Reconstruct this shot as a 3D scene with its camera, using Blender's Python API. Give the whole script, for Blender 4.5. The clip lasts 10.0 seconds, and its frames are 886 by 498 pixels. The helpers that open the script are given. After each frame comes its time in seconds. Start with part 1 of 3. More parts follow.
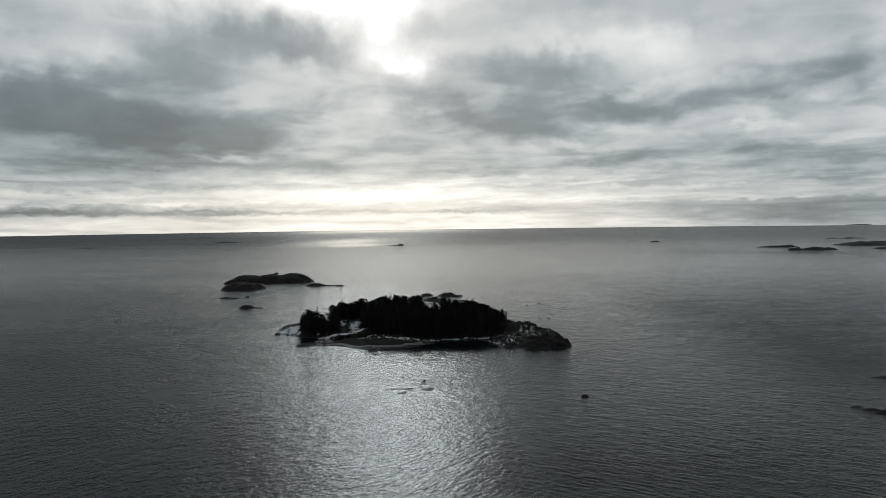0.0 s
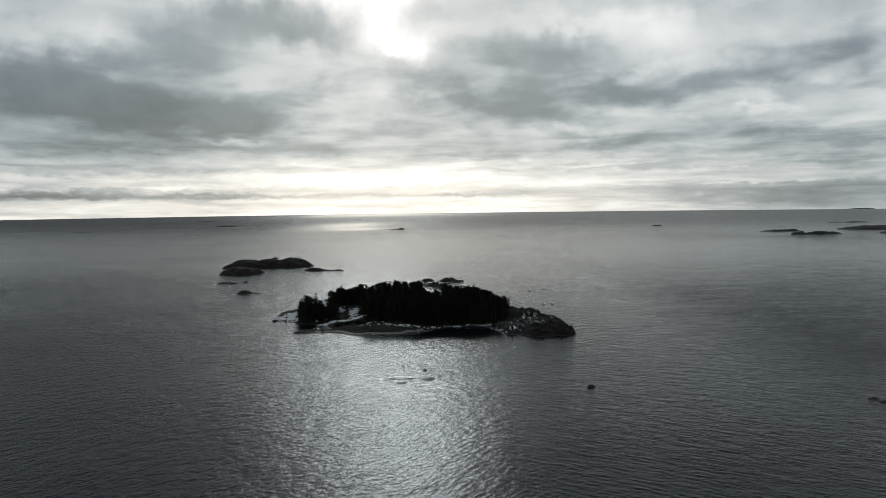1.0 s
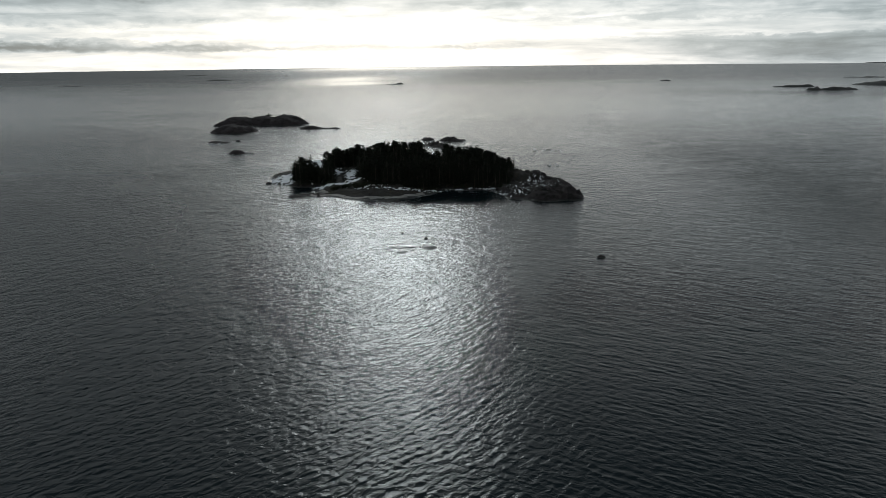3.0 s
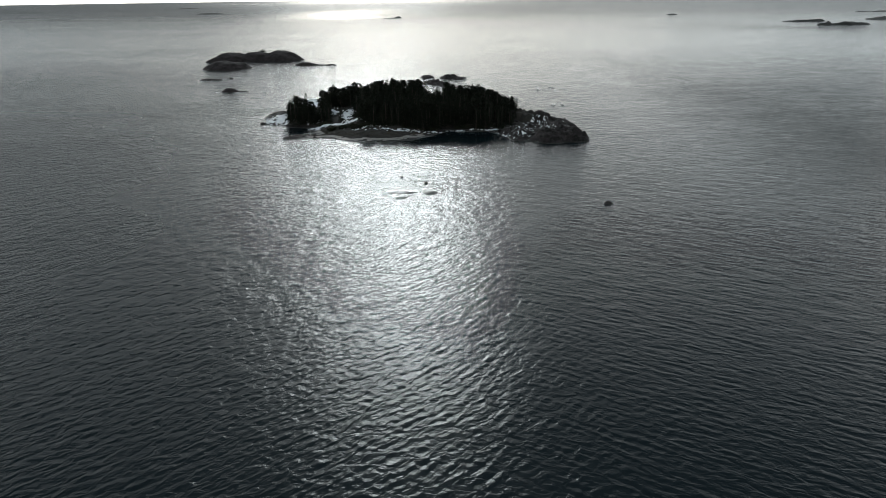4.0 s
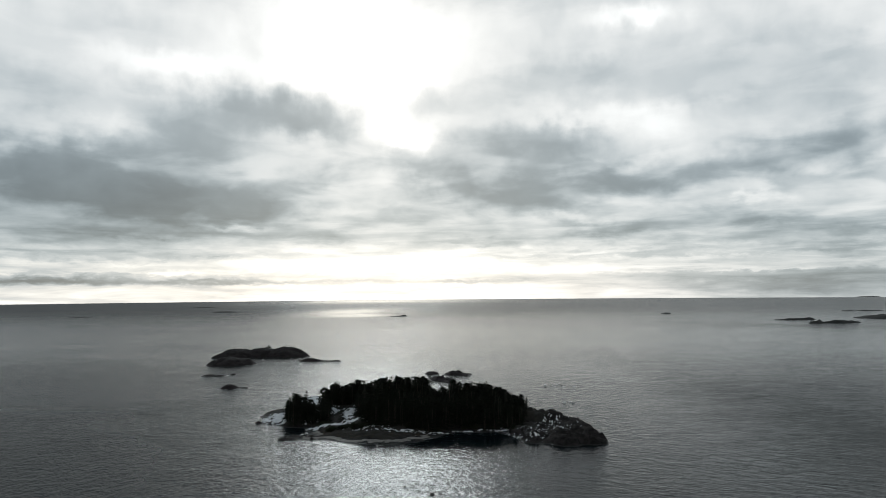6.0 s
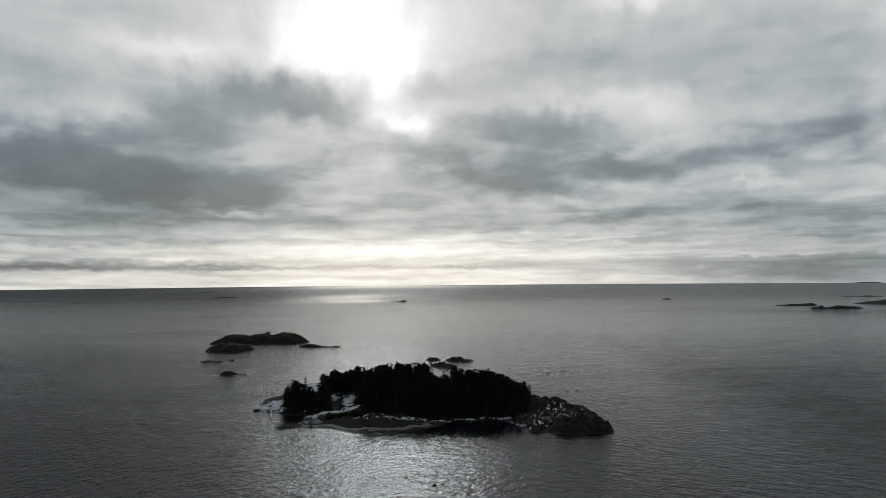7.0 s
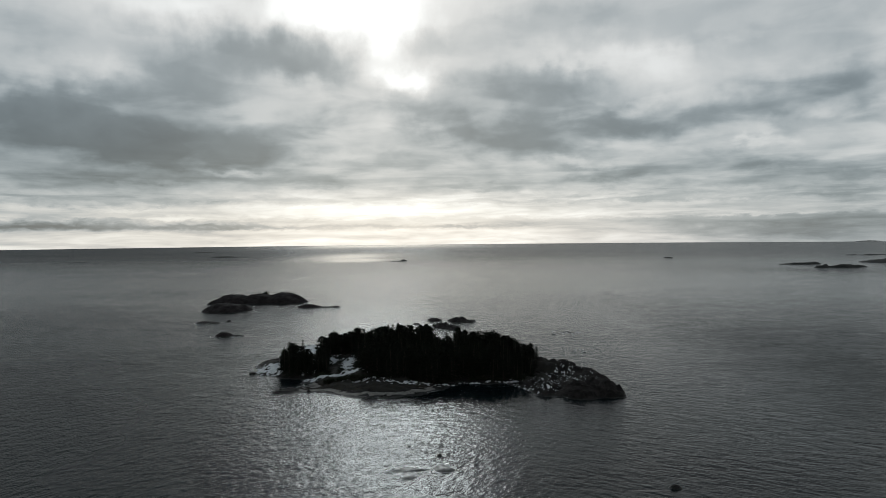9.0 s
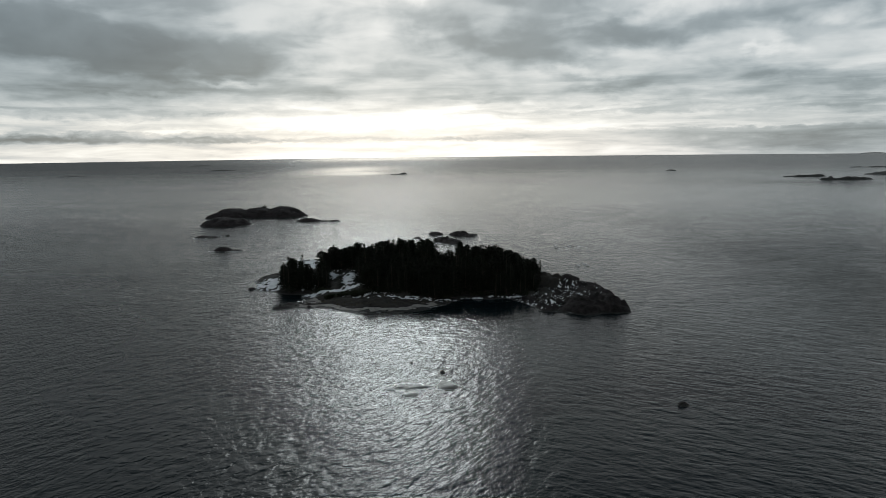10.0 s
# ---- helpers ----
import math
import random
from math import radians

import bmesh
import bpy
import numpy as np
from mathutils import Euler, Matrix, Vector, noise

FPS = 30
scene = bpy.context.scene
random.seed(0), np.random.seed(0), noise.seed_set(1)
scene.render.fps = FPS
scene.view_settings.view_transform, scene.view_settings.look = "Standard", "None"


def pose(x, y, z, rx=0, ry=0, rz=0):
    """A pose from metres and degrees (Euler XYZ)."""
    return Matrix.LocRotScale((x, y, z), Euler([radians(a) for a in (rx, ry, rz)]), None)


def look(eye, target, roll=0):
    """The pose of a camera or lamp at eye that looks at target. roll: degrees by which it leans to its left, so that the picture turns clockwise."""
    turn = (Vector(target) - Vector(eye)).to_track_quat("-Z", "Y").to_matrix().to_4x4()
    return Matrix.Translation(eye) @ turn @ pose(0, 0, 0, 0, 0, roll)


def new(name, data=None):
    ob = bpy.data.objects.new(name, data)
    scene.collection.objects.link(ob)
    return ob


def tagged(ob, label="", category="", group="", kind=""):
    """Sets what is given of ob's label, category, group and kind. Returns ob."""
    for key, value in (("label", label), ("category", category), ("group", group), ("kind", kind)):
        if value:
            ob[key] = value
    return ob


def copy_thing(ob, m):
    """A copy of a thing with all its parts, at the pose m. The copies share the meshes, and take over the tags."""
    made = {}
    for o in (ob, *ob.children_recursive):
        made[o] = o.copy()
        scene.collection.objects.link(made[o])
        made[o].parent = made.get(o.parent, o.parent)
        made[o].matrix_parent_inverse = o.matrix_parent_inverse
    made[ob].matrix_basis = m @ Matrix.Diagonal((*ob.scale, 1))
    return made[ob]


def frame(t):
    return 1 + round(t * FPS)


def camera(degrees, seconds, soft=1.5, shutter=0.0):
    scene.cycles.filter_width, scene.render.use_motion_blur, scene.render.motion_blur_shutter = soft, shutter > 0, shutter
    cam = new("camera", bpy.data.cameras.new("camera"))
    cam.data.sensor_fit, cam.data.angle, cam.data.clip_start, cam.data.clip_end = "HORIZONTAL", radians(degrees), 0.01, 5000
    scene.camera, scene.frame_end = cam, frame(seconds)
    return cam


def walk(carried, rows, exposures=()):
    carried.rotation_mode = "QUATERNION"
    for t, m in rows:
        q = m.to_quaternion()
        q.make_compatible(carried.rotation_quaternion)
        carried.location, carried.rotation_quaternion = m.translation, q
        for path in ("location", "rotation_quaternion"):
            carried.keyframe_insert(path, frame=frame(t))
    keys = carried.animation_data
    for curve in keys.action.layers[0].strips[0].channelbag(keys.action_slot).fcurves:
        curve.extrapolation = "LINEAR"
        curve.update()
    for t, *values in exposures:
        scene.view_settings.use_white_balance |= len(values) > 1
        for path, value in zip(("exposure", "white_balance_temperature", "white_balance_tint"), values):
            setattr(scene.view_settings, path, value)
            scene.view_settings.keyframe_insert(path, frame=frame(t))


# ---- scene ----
cam = camera(66.6, 10.0, soft=0.8)
# seconds, eye x y z, yaw, pitch, roll
PATH = [
    (0.0, 0.00, 0.00, 50.00, -0.16, -2.25, -0.75),
    (0.5, -0.03, 3.74, 50.08, -0.10, -2.92, -0.75),
    (1.0, -0.10, 7.36, 50.15, -0.07, -3.63, -0.74),
    (1.5, -0.22, 10.88, 50.21, -0.05, -4.30, -0.73),
    (2.0, -0.38, 14.30, 50.25, -0.03, -4.98, -0.71),
    (2.5, -0.57, 17.64, 50.28, -0.02, -6.09, -0.68),
    (2.6, -0.62, 18.29, 50.28, -0.01, -7.00, -0.68),
    (2.7, -0.66, 18.95, 50.29, 0.01, -9.00, -0.67),
    (2.8, -0.71, 19.60, 50.29, 0.02, -11.27, -0.67),
    (2.9, -0.75, 20.26, 50.29, 0.04, -13.50, -0.66),
    (3.0, -0.80, 20.91, 50.30, 0.05, -15.72, -0.66),
    (3.1, -0.84, 21.55, 50.30, 0.08, -17.66, -0.65),
    (3.2, -0.89, 22.20, 50.30, 0.10, -19.62, -0.64),
    (3.4, -1.00, 23.47, 50.29, 0.08, -22.54, -0.63),
    (3.6, -1.11, 24.73, 50.29, 0.06, -23.71, -0.62),
    (3.8, -1.22, 26.00, 50.28, 0.04, -23.15, -0.61),
    (4.0, -1.33, 27.27, 50.28, 0.02, -20.89, -0.60),
    (4.2, -1.45, 28.53, 50.27, 0.00, -16.94, -0.58),
    (4.3, -1.50, 29.16, 50.27, -0.01, -14.35, -0.58),
    (4.4, -1.56, 29.79, 50.26, -0.03, -11.50, -0.57),
    (4.5, -1.62, 30.41, 50.26, -0.04, -8.63, -0.57),
    (4.6, -1.68, 31.03, 50.25, -0.03, -5.70, -0.56),
    (4.7, -1.75, 31.66, 50.24, -0.02, -2.60, -0.56),
    (4.8, -1.81, 32.28, 50.23, -0.02, 0.05, -0.55),
    (4.9, -1.87, 32.90, 50.23, -0.01, 2.35, -0.55),
    (5.0, -1.94, 33.52, 50.22, 0.00, 3.53, -0.54),
    (5.1, -2.00, 34.14, 50.21, 0.00, 4.05, -0.54),
    (5.2, -2.07, 34.76, 50.19, 0.01, 4.15, -0.53),
    (6.3, -2.81, 41.58, 50.04, 0.02, 3.35, -0.49),
    (6.5, -2.94, 42.81, 50.02, 0.02, 3.09, -0.49),
    (7.0, -3.28, 45.95, 49.92, 0.03, 2.48, -0.48),
    (7.5, -3.62, 49.11, 49.81, 0.02, 1.72, -0.49),
    (8.0, -3.96, 52.33, 49.69, 0.04, 0.99, -0.50),
    (8.1, -4.02, 52.98, 49.66, 0.04, 0.78, -0.51),
    (8.2, -4.09, 53.63, 49.64, 0.04, 0.35, -0.51),
    (8.3, -4.15, 54.29, 49.61, 0.04, -0.20, -0.52),
    (8.4, -4.22, 54.94, 49.58, 0.03, -0.70, -0.52),
    (8.5, -4.28, 55.60, 49.55, 0.03, -0.99, -0.53),
    (8.7, -4.41, 56.94, 49.49, 0.03, -0.98, -0.54),
    (9.0, -4.59, 58.94, 49.40, 0.03, -0.97, -0.57),
    (9.2, -4.71, 60.31, 49.34, 0.04, -1.15, -0.59),
    (9.3, -4.77, 61.00, 49.31, 0.05, -1.75, -0.60),
    (9.4, -4.83, 61.68, 49.27, 0.05, -2.50, -0.61),
    (9.5, -4.88, 62.37, 49.24, 0.06, -3.57, -0.62),
    (9.6, -4.94, 63.07, 49.20, 0.07, -4.55, -0.63),
    (9.7, -4.99, 63.78, 49.17, 0.08, -5.65, -0.64),
    (9.8, -5.05, 64.48, 49.13, 0.09, -6.65, -0.66),
    (9.9, -5.10, 65.19, 49.10, 0.10, -7.72, -0.67),
    (10.0, -5.16, 65.89, 49.06, 0.12, -8.33, -0.69),
]


def eye_pose(x, y, z, yaw, pitch, roll):
    cy, cp = math.cos(radians(yaw)), math.cos(radians(pitch))
    ahead = Vector((-math.sin(radians(yaw)) * cp, cy * cp, math.sin(radians(pitch))))
    eye = Vector((x, y, z))
    return look(eye, eye + ahead * 100, roll)


walk(cam, [(t, eye_pose(*r)) for t, *r in PATH],
     exposures=[(t, e, 6330, 9) for t, e in (
         (0.0, 0.0), (1.5, 0.18), (2.5, 0.25), (3.2, 0.6), (4.3, 1.2), (4.6, 1.15), (5.2, 0.72), (6.3, 0.22), (7.0, -0.14), (7.5, -0.31), (8.0, -0.33), (9.0, -0.05), (10.0, 0.2))])

# ---- sky, sun ----
SUN_AZ, SUN_EL = -4.7, 22.8


class Nodes:
    """Short hand for node trees."""

    def __init__(self, tree):
        self.tree = tree
        tree.nodes.clear()

    def add(self, kind, **props):
        n = self.tree.nodes.new(kind)
        for key, value in props.items():
            if key == "operation":
                n.operation = value
            elif key == "data_type":
                n.data_type = value
            elif key == "blend_type":
                n.blend_type = value
        return n

    def put(self, socket, value):
        if isinstance(value, bpy.types.NodeSocket):
            self.tree.links.new(value, socket)
        else:
            socket.default_value = value

    def math(self, operation, a, b=0.0, c=0.0, clamp=False):
        n = self.add("ShaderNodeMath", operation=operation)
        n.use_clamp = clamp
        for socket, value in zip(n.inputs, (a, b, c)):
            self.put(socket, value)
        return n.outputs[0]

    def vec(self, operation, a, b=(0, 0, 0)):
        n = self.add("ShaderNodeVectorMath", operation=operation)
        self.put(n.inputs[0], a)
        self.put(n.inputs[1], b)
        return n.outputs["Value"] if operation in ("DOT_PRODUCT", "LENGTH") else n.outputs[0]

    def xyz(self, x, y, z=0.0):
        n = self.add("ShaderNodeCombineXYZ")
        for socket, value in zip(n.inputs, (x, y, z)):
            self.put(socket, value)
        return n.outputs[0]

    def split(self, v):
        n = self.add("ShaderNodeSeparateXYZ")
        self.put(n.inputs[0], v)
        return n.outputs

    def noise(self, vector, scale, detail=4.0, rough=0.55, warp=0.0):
        n = self.add("ShaderNodeTexNoise")
        self.put(n.inputs["Vector"], vector)
        self.put(n.inputs["Scale"], scale)
        self.put(n.inputs["Detail"], detail)
        self.put(n.inputs["Roughness"], rough)
        self.put(n.inputs["Distortion"], warp)
        return n.outputs["Fac"]

    def voronoi(self, vector, scale, feature="F1"):
        n = self.add("ShaderNodeTexVoronoi")
        n.feature = feature
        self.put(n.inputs["Vector"], vector)
        self.put(n.inputs["Scale"], scale)
        return n.outputs["Distance"]

    def ramp(self, fac, stops):
        n = self.add("ShaderNodeValToRGB")
        self.put(n.inputs[0], fac)
        e = n.color_ramp.elements
        while len(e) < len(stops):
            e.new(0.5)
        for el, (p, c) in zip(e, stops):
            el.position = p
            el.color = (c, c, c, 1) if isinstance(c, (int, float)) else (*c, 1)
        return n.outputs[0]

    def span(self, value, lo, hi, to_lo=0.0, to_hi=1.0):
        n = self.add("ShaderNodeMapRange")
        n.interpolation_type = "SMOOTHSTEP"
        for socket, v in zip(n.inputs, (value, lo, hi, to_lo, to_hi)):
            self.put(socket, v)
        return n.outputs[0]

    def mix(self, fac, a, b, blend="MIX"):
        n = self.add("ShaderNodeMix", data_type="RGBA", blend_type=blend)
        for socket, v in ((n.inputs[0], fac), (n.inputs[6], a), (n.inputs[7], b)):
            self.put(socket, (*v, 1) if isinstance(v, tuple) and len(v) == 3 else v)
        return n.outputs[2]

    def sum(self, values):
        total = values[0]
        for v in values[1:]:
            total = self.math("ADD", total, v)
        return total


# cloud masses and gaps: azimuth, elevation, half widths, weight
WEST_DARK = [
    (-16.7, 14.7, 8.3, 2.30, 0.85),
    (-11.2, 14.6, 4.0, 2.25, 0.68),
    (-30.7, 10.1, 5.4, 2.12, 0.70),
    (-21, 11.2, 6.8, 2.46, 0.68),
    (-25.4, 8, 7.4, 2.15, 0.76),
    (-20.5, 6.9, 7.9, 1.68, 0.76),
    (-15.3, 6.6, 4.9, 1.50, 0.49),
    (-10.9, 9.5, 3.4, 1.62, 0.59),
    (-32.5, 8.2, 3.8, 2.10, 0.59),
    (-32.3, 15, 5.8, 2.41, 0.49),
    (-24.4, 19.7, 4.0, 1.50, 0.24),
    (-29.8, 18.8, 7.0, 1.68, 0.19),
]
EAST_DARK = [
    (-2, 16, 3.2, 1.25, 0.45),
    (-4.5, 11.3, 2.9, 1.64, 0.38),
    (-0.9, 10.9, 3.5, 1.41, 0.43),
    (5.2, 12.6, 6.2, 2.09, 0.80),
    (10.9, 12.3, 3.8, 2.00, 0.52),
    (1.8, 9.6, 3.5, 1.41, 0.59),
    (5.8, 8.1, 6.8, 1.89, 0.85),
    (13.1, 8.9, 4.9, 1.61, 0.45),
    (17.6, 8.7, 5.2, 1.01, 0.35),
    (21.5, 9.6, 7.2, 1.31, 0.41),
    (27.6, 10.4, 5.6, 1.82, 0.52),
    (32.3, 10.7, 3.6, 1.99, 0.52),
    (5.7, 17.1, 6.2, 1.95, 0.46),
    (12.9, 18.1, 6.0, 2.16, 0.46),
    (25.5, 18.3, 7.7, 2.49, 0.42),
    (22.1, 15, 6.7, 2.38, 0.40),
    (31.4, 15, 4.1, 2.91, 0.42),
]
LOW_DARK = [
    (-30, 1.1, 6, 0.34, 1.0),
    (-19, 1.05, 5, 0.30, 0.85),
    (-31.3, 3.8, 6, 0.74, 0.40),
    (-20, 3.3, 3.9, 0.32, 0.32),
    (-29.9, 2.7, 5.7, 0.29, 0.25),
    (15.3, 5.4, 4.8, 0.69, 0.55),
    (20.8, 6.3, 4.1, 0.76, 0.42),
    (25.1, 5.4, 3.5, 0.74, 0.55),
    (29.7, 6.2, 3.5, 0.54, 0.40),
    (31.9, 4.4, 2.7, 0.65, 0.50),
    (27.3, 3.8, 4.7, 0.64, 0.50),
    (12.4, 5, 3.6, 0.56, 0.40),
    (31, 2.8, 3.7, 0.41, 0.40),
    (-4, 6.4, 4.3, 0.86, 0.32),
    (3.2, 4.3, 4.8, 0.48, 0.40),
    (-2.1, 3.5, 5.8, 0.34, 0.30),
    (-8.8, 4.8, 5.7, 0.47, 0.30),
    (-26.2, 4.9, 7.4, 0.43, 0.42),
    (10.3, 2.9, 6.8, 0.33, 0.25),
]
BANKS = [
    (-9, 0.95, 8, 0.22, 0.55),
    (3, 0.95, 6, 0.24, 0.55),
    (28, 0.4, 11, 0.85, 0.75),
    (16, 0.6, 8, 0.30, 0.20),
]
TOPS = [
    (-22, 1.8, 3, 0.20, 0.22),
    (-29, 1.7, 3, 0.16, 0.12),
    (-26, 2.2, 2, 0.12, 0.12),
    (24, 1.6, 9, 0.14, 0.16),
]
GAPS = [
    (-7.8, 20.9, 5.6, 3.59, 0.75),
    (-4.5, 17.2, 2.7, 2.45, 0.55),
    (-3, 13.3, 2.3, 0.83, 0.40),
    (-10.7, 18.6, 2.6, 2.17, 0.40),
    (-22.3, 17.9, 5.6, 1.16, 0.22),
    (-27.1, 12.7, 3.2, 1.08, 0.14),
    (-12.5, 12.6, 2.3, 0.64, 0.10),
    (16.6, 21.9, 3.1, 0.82, 0.30),
    (12.8, 14.4, 6.7, 0.81, 0.12),
    (10.3, 6.2, 2.8, 0.47, 0.18),
    (17.3, 13.5, 4.3, 1.15, 0.12),
    (25.5, 7.3, 2.3, 0.30, 0.14),
    (-17.5, 5.2, 2.2, 0.23, 0.16),
    (-8.8, 6.9, 2.8, 0.57, 0.12),
]


def build_sky():
    """An overcast sky: layered cloud seen in perspective, a bright gap before the sun, a clear strip over the sea."""
    world = bpy.data.worlds.new("sky")
    scene.world = world
    world.use_nodes = True
    k = Nodes(world.node_tree)
    way = k.vec("NORMALIZE", k.add("ShaderNodeTexCoord").outputs["Generated"])
    x, y, z = k.split(way)
    zc = k.math("MAXIMUM", z, -0.02)
    az = k.math("MULTIPLY", k.math("ARCTAN2", x, y), 57.2958)
    el = k.math("MULTIPLY", k.math("ARCSINE", zc), 57.2958)
    # cloud coordinates: even high up, drawn out sideways towards the horizon
    plane = k.xyz(k.math("MULTIPLY", az, 0.1), k.math("MULTIPLY", k.math("LOGARITHM", k.math("ADD", el, 3.0), 2.71828), 1.5), 0.0)
    n_big = k.noise(plane, 1.0, 3, 0.45, 0.0)
    n_mid = k.noise(k.vec("MULTIPLY", k.vec("ADD", plane, (7.3, 2.1, 0.0)), (0.8, 1.0, 1.0)), 2.2, 4, 0.45, 0.15)
    n_fine = k.noise(k.vec("ADD", plane, (1.3, 9.1, 4.0)), 5.0, 3, 0.45, 0.2)
    warp_a = k.noise(k.vec("ADD", plane, (3.0, 5.0, 2.0)), 4.2, 4, 0.5)
    warp_e = k.noise(k.vec("ADD", plane, (11.0, 1.0, 6.0)), 4.2, 4, 0.5)
    lift = k.span(el, 0.0, 12.0, 0.12, 1.0)
    wa = k.math("ADD", az, k.math("MULTIPLY", k.math("SUBTRACT", warp_a, 0.5), 5.0))
    we = k.math("ADD", el, k.math("MULTIPLY", k.math("SUBTRACT", warp_e, 0.5), k.math("MULTIPLY", lift, 3.4)))
    lumps = k.noise(k.xyz(k.math("MULTIPLY", az, 0.5), k.math("MULTIPLY", el, 1.5), 8.0), 1.0, 5, 0.62, 0.3)
    we = k.math("ADD", we, k.math("MULTIPLY", k.math("SUBTRACT", lumps, 0.5), k.span(el, 9.0, 2.0, 0.4, 1.1)))
    here = k.xyz(wa, we)
    true_here = k.xyz(az, el)

    def spot(a, e, sa, se, weight, place=here):
        d = k.vec("MULTIPLY", k.vec("SUBTRACT", place, (a, e, 0)), (1 / sa, 1 / se, 0))
        return k.math("MULTIPLY", k.math("EXPONENT", k.math("MULTIPLY", k.vec("DOT_PRODUCT", d, d), -1.0)), weight)

    # thick, dark cloud masses; thin cloud and gaps before the sun
    dark = k.sum([spot(*s) for s in WEST_DARK + EAST_DARK + LOW_DARK + BANKS])
    light = k.sum([spot(*s) for s in GAPS + TOPS])
    glow = spot(-6, 20, 14, 9, 0.10, true_here)
    low_glow = spot(-6, 2.3, 11, 1.4, 0.30, true_here)
    streak = k.noise(k.xyz(k.math("MULTIPLY", az, 0.14), k.math("MULTIPLY", el, 1.4), 3.0), 1.0, 5, 0.58, 0.5)
    ragged = k.math("MULTIPLY", k.math("SUBTRACT", streak, 0.5), k.math("MULTIPLY", k.span(el, 0.5, 4.0, 0.15, 1.8), k.span(el, 9.0, 5.0)))
    ragged = k.math("ADD", ragged, k.math("MULTIPLY", k.math("SUBTRACT", lumps, 0.5), k.span(el, 0.7, 1.6, 0.0, 1.6)))
    band = k.ramp(k.math("DIVIDE", k.math("ADD", k.math("ADD", el, 1.0), ragged), 50.0), [
        (0.0, 0.95), (0.034, 0.84), (0.040, 0.66), (0.050, 0.62), (0.057, 0.80), (0.073, 0.78), (0.080, 0.56), (0.090, 0.68), (0.106, 0.50),
        (0.14, 0.54), (0.20, 0.60), (0.28, 0.64), (0.38, 0.66), (0.47, 0.58), (0.56, 0.31), (0.68, 0.18), (1.0, 0.15)])
    low = k.span(el, 6.0, 3.0)
    band = k.math("MULTIPLY", band, k.math("SUBTRACT", 1.0, k.math("MULTIPLY", k.span(az, -10.0, -24.0, 0.0, 0.26), k.span(el, 11.0, 8.0))))
    band = k.math("MULTIPLY", band, k.math("SUBTRACT", 1.0, k.math("MULTIPLY", low, k.span(az, 5.0, 30.0, 0.0, k.span(el, 3.0, 1.0, 0.28, 0.5)))))
    band = k.math("MULTIPLY", band, k.math("ADD", 1.0, k.math("MULTIPLY", k.math("SUBTRACT", streak, 0.5), k.span(el, 8.0, 3.5, 0.0, 1.3))))
    texture = k.sum([k.math("MULTIPLY", n_big, 0.30), k.math("MULTIPLY", n_mid, 0.60), k.math("MULTIPLY", n_fine, 0.34), 0.38])
    lens = k.noise(k.xyz(k.math("MULTIPLY", az, 0.17), k.math("MULTIPLY", k.math("POWER", k.math("MAXIMUM", el, 0.01), 0.7), 1.5), 5.0), 1.0, 4, 0.46, 0.3)
    lens = k.span(lens, 0.34, 0.64)
    thick = k.sum([dark, k.math("MULTIPLY", k.math("SUBTRACT", lens, 0.5), k.math("MULTIPLY", k.span(el, 1.0, 4.0, 0.15, 1.0), k.span(el, 15.0, 7.0, 0.18, 0.55))), k.math("MULTIPLY", k.math("SUBTRACT", n_mid, 0.5), 0.8), k.math("MULTIPLY", k.math("SUBTRACT", n_fine, 0.5), 0.45)])
    shade = k.span(thick, -0.10, 1.2, 1.04, 0.36)
    value = k.math("MULTIPLY", k.math("MULTIPLY", band, texture), shade)
    value = k.sum([value, light, glow, low_glow])
    # cold grey where thick, cream near the horizon, white where thin
    tint = k.mix(k.span(value, 0.12, 0.75), (0.82, 0.97, 1.03), (1.0, 1.0, 0.97))
    warm = k.math("MULTIPLY", k.span(el, 5.0, 1.0), k.span(az, 25.0, -5.0, 0.1, 1.0))
    warm = k.math("MULTIPLY", warm, k.span(value, 0.45, 0.8))
    tint = k.mix(warm, tint, (1.015, 1.0, 0.93))
    cloud = k.mix(1.0, tint, k.xyz(value, value, value), "MULTIPLY")
    clear = k.add("ShaderNodeTexSky")
    clear.sky_type = "NISHITA"
    clear.sun_disc = False
    clear.sun_elevation, clear.sun_rotation = radians(SUN_EL), radians(SUN_AZ)
    above = k.mix(1.0, clear.outputs[0], (0.08, 0.08, 0.08), "MULTIPLY")
    full = k.mix(0.94, above, cloud)
    back = k.add("ShaderNodeBackground")
    k.put(back.inputs[0], full)
    back.inputs[1].default_value = 1.0
    out = k.add("ShaderNodeOutputWorld")
    k.put(out.inputs[0], back.outputs[0])


build_sky()
sun = new("sun", bpy.data.lights.new("sun", "SUN"))
sun.data.energy, sun.data.angle, sun.data.color = 0.44, radians(13), (0.94, 1.0, 0.98)
sun_way = Vector((math.sin(radians(SUN_AZ)) * math.cos(radians(SUN_EL)), math.cos(radians(SUN_AZ)) * math.cos(radians(SUN_EL)), math.sin(radians(SUN_EL))))
sun.matrix_world = look(sun_way * 300, (0, 0, 0))


# ---- materials ----
def material(name):
    m = bpy.data.materials.new(name)
    m.use_nodes = True
    k = Nodes(m.node_tree)
    out = k.add("ShaderNodeOutputMaterial")
    b = k.add("ShaderNodeBsdfPrincipled")
    k.put(out.inputs[0], b.outputs[0])
    return m, k, b


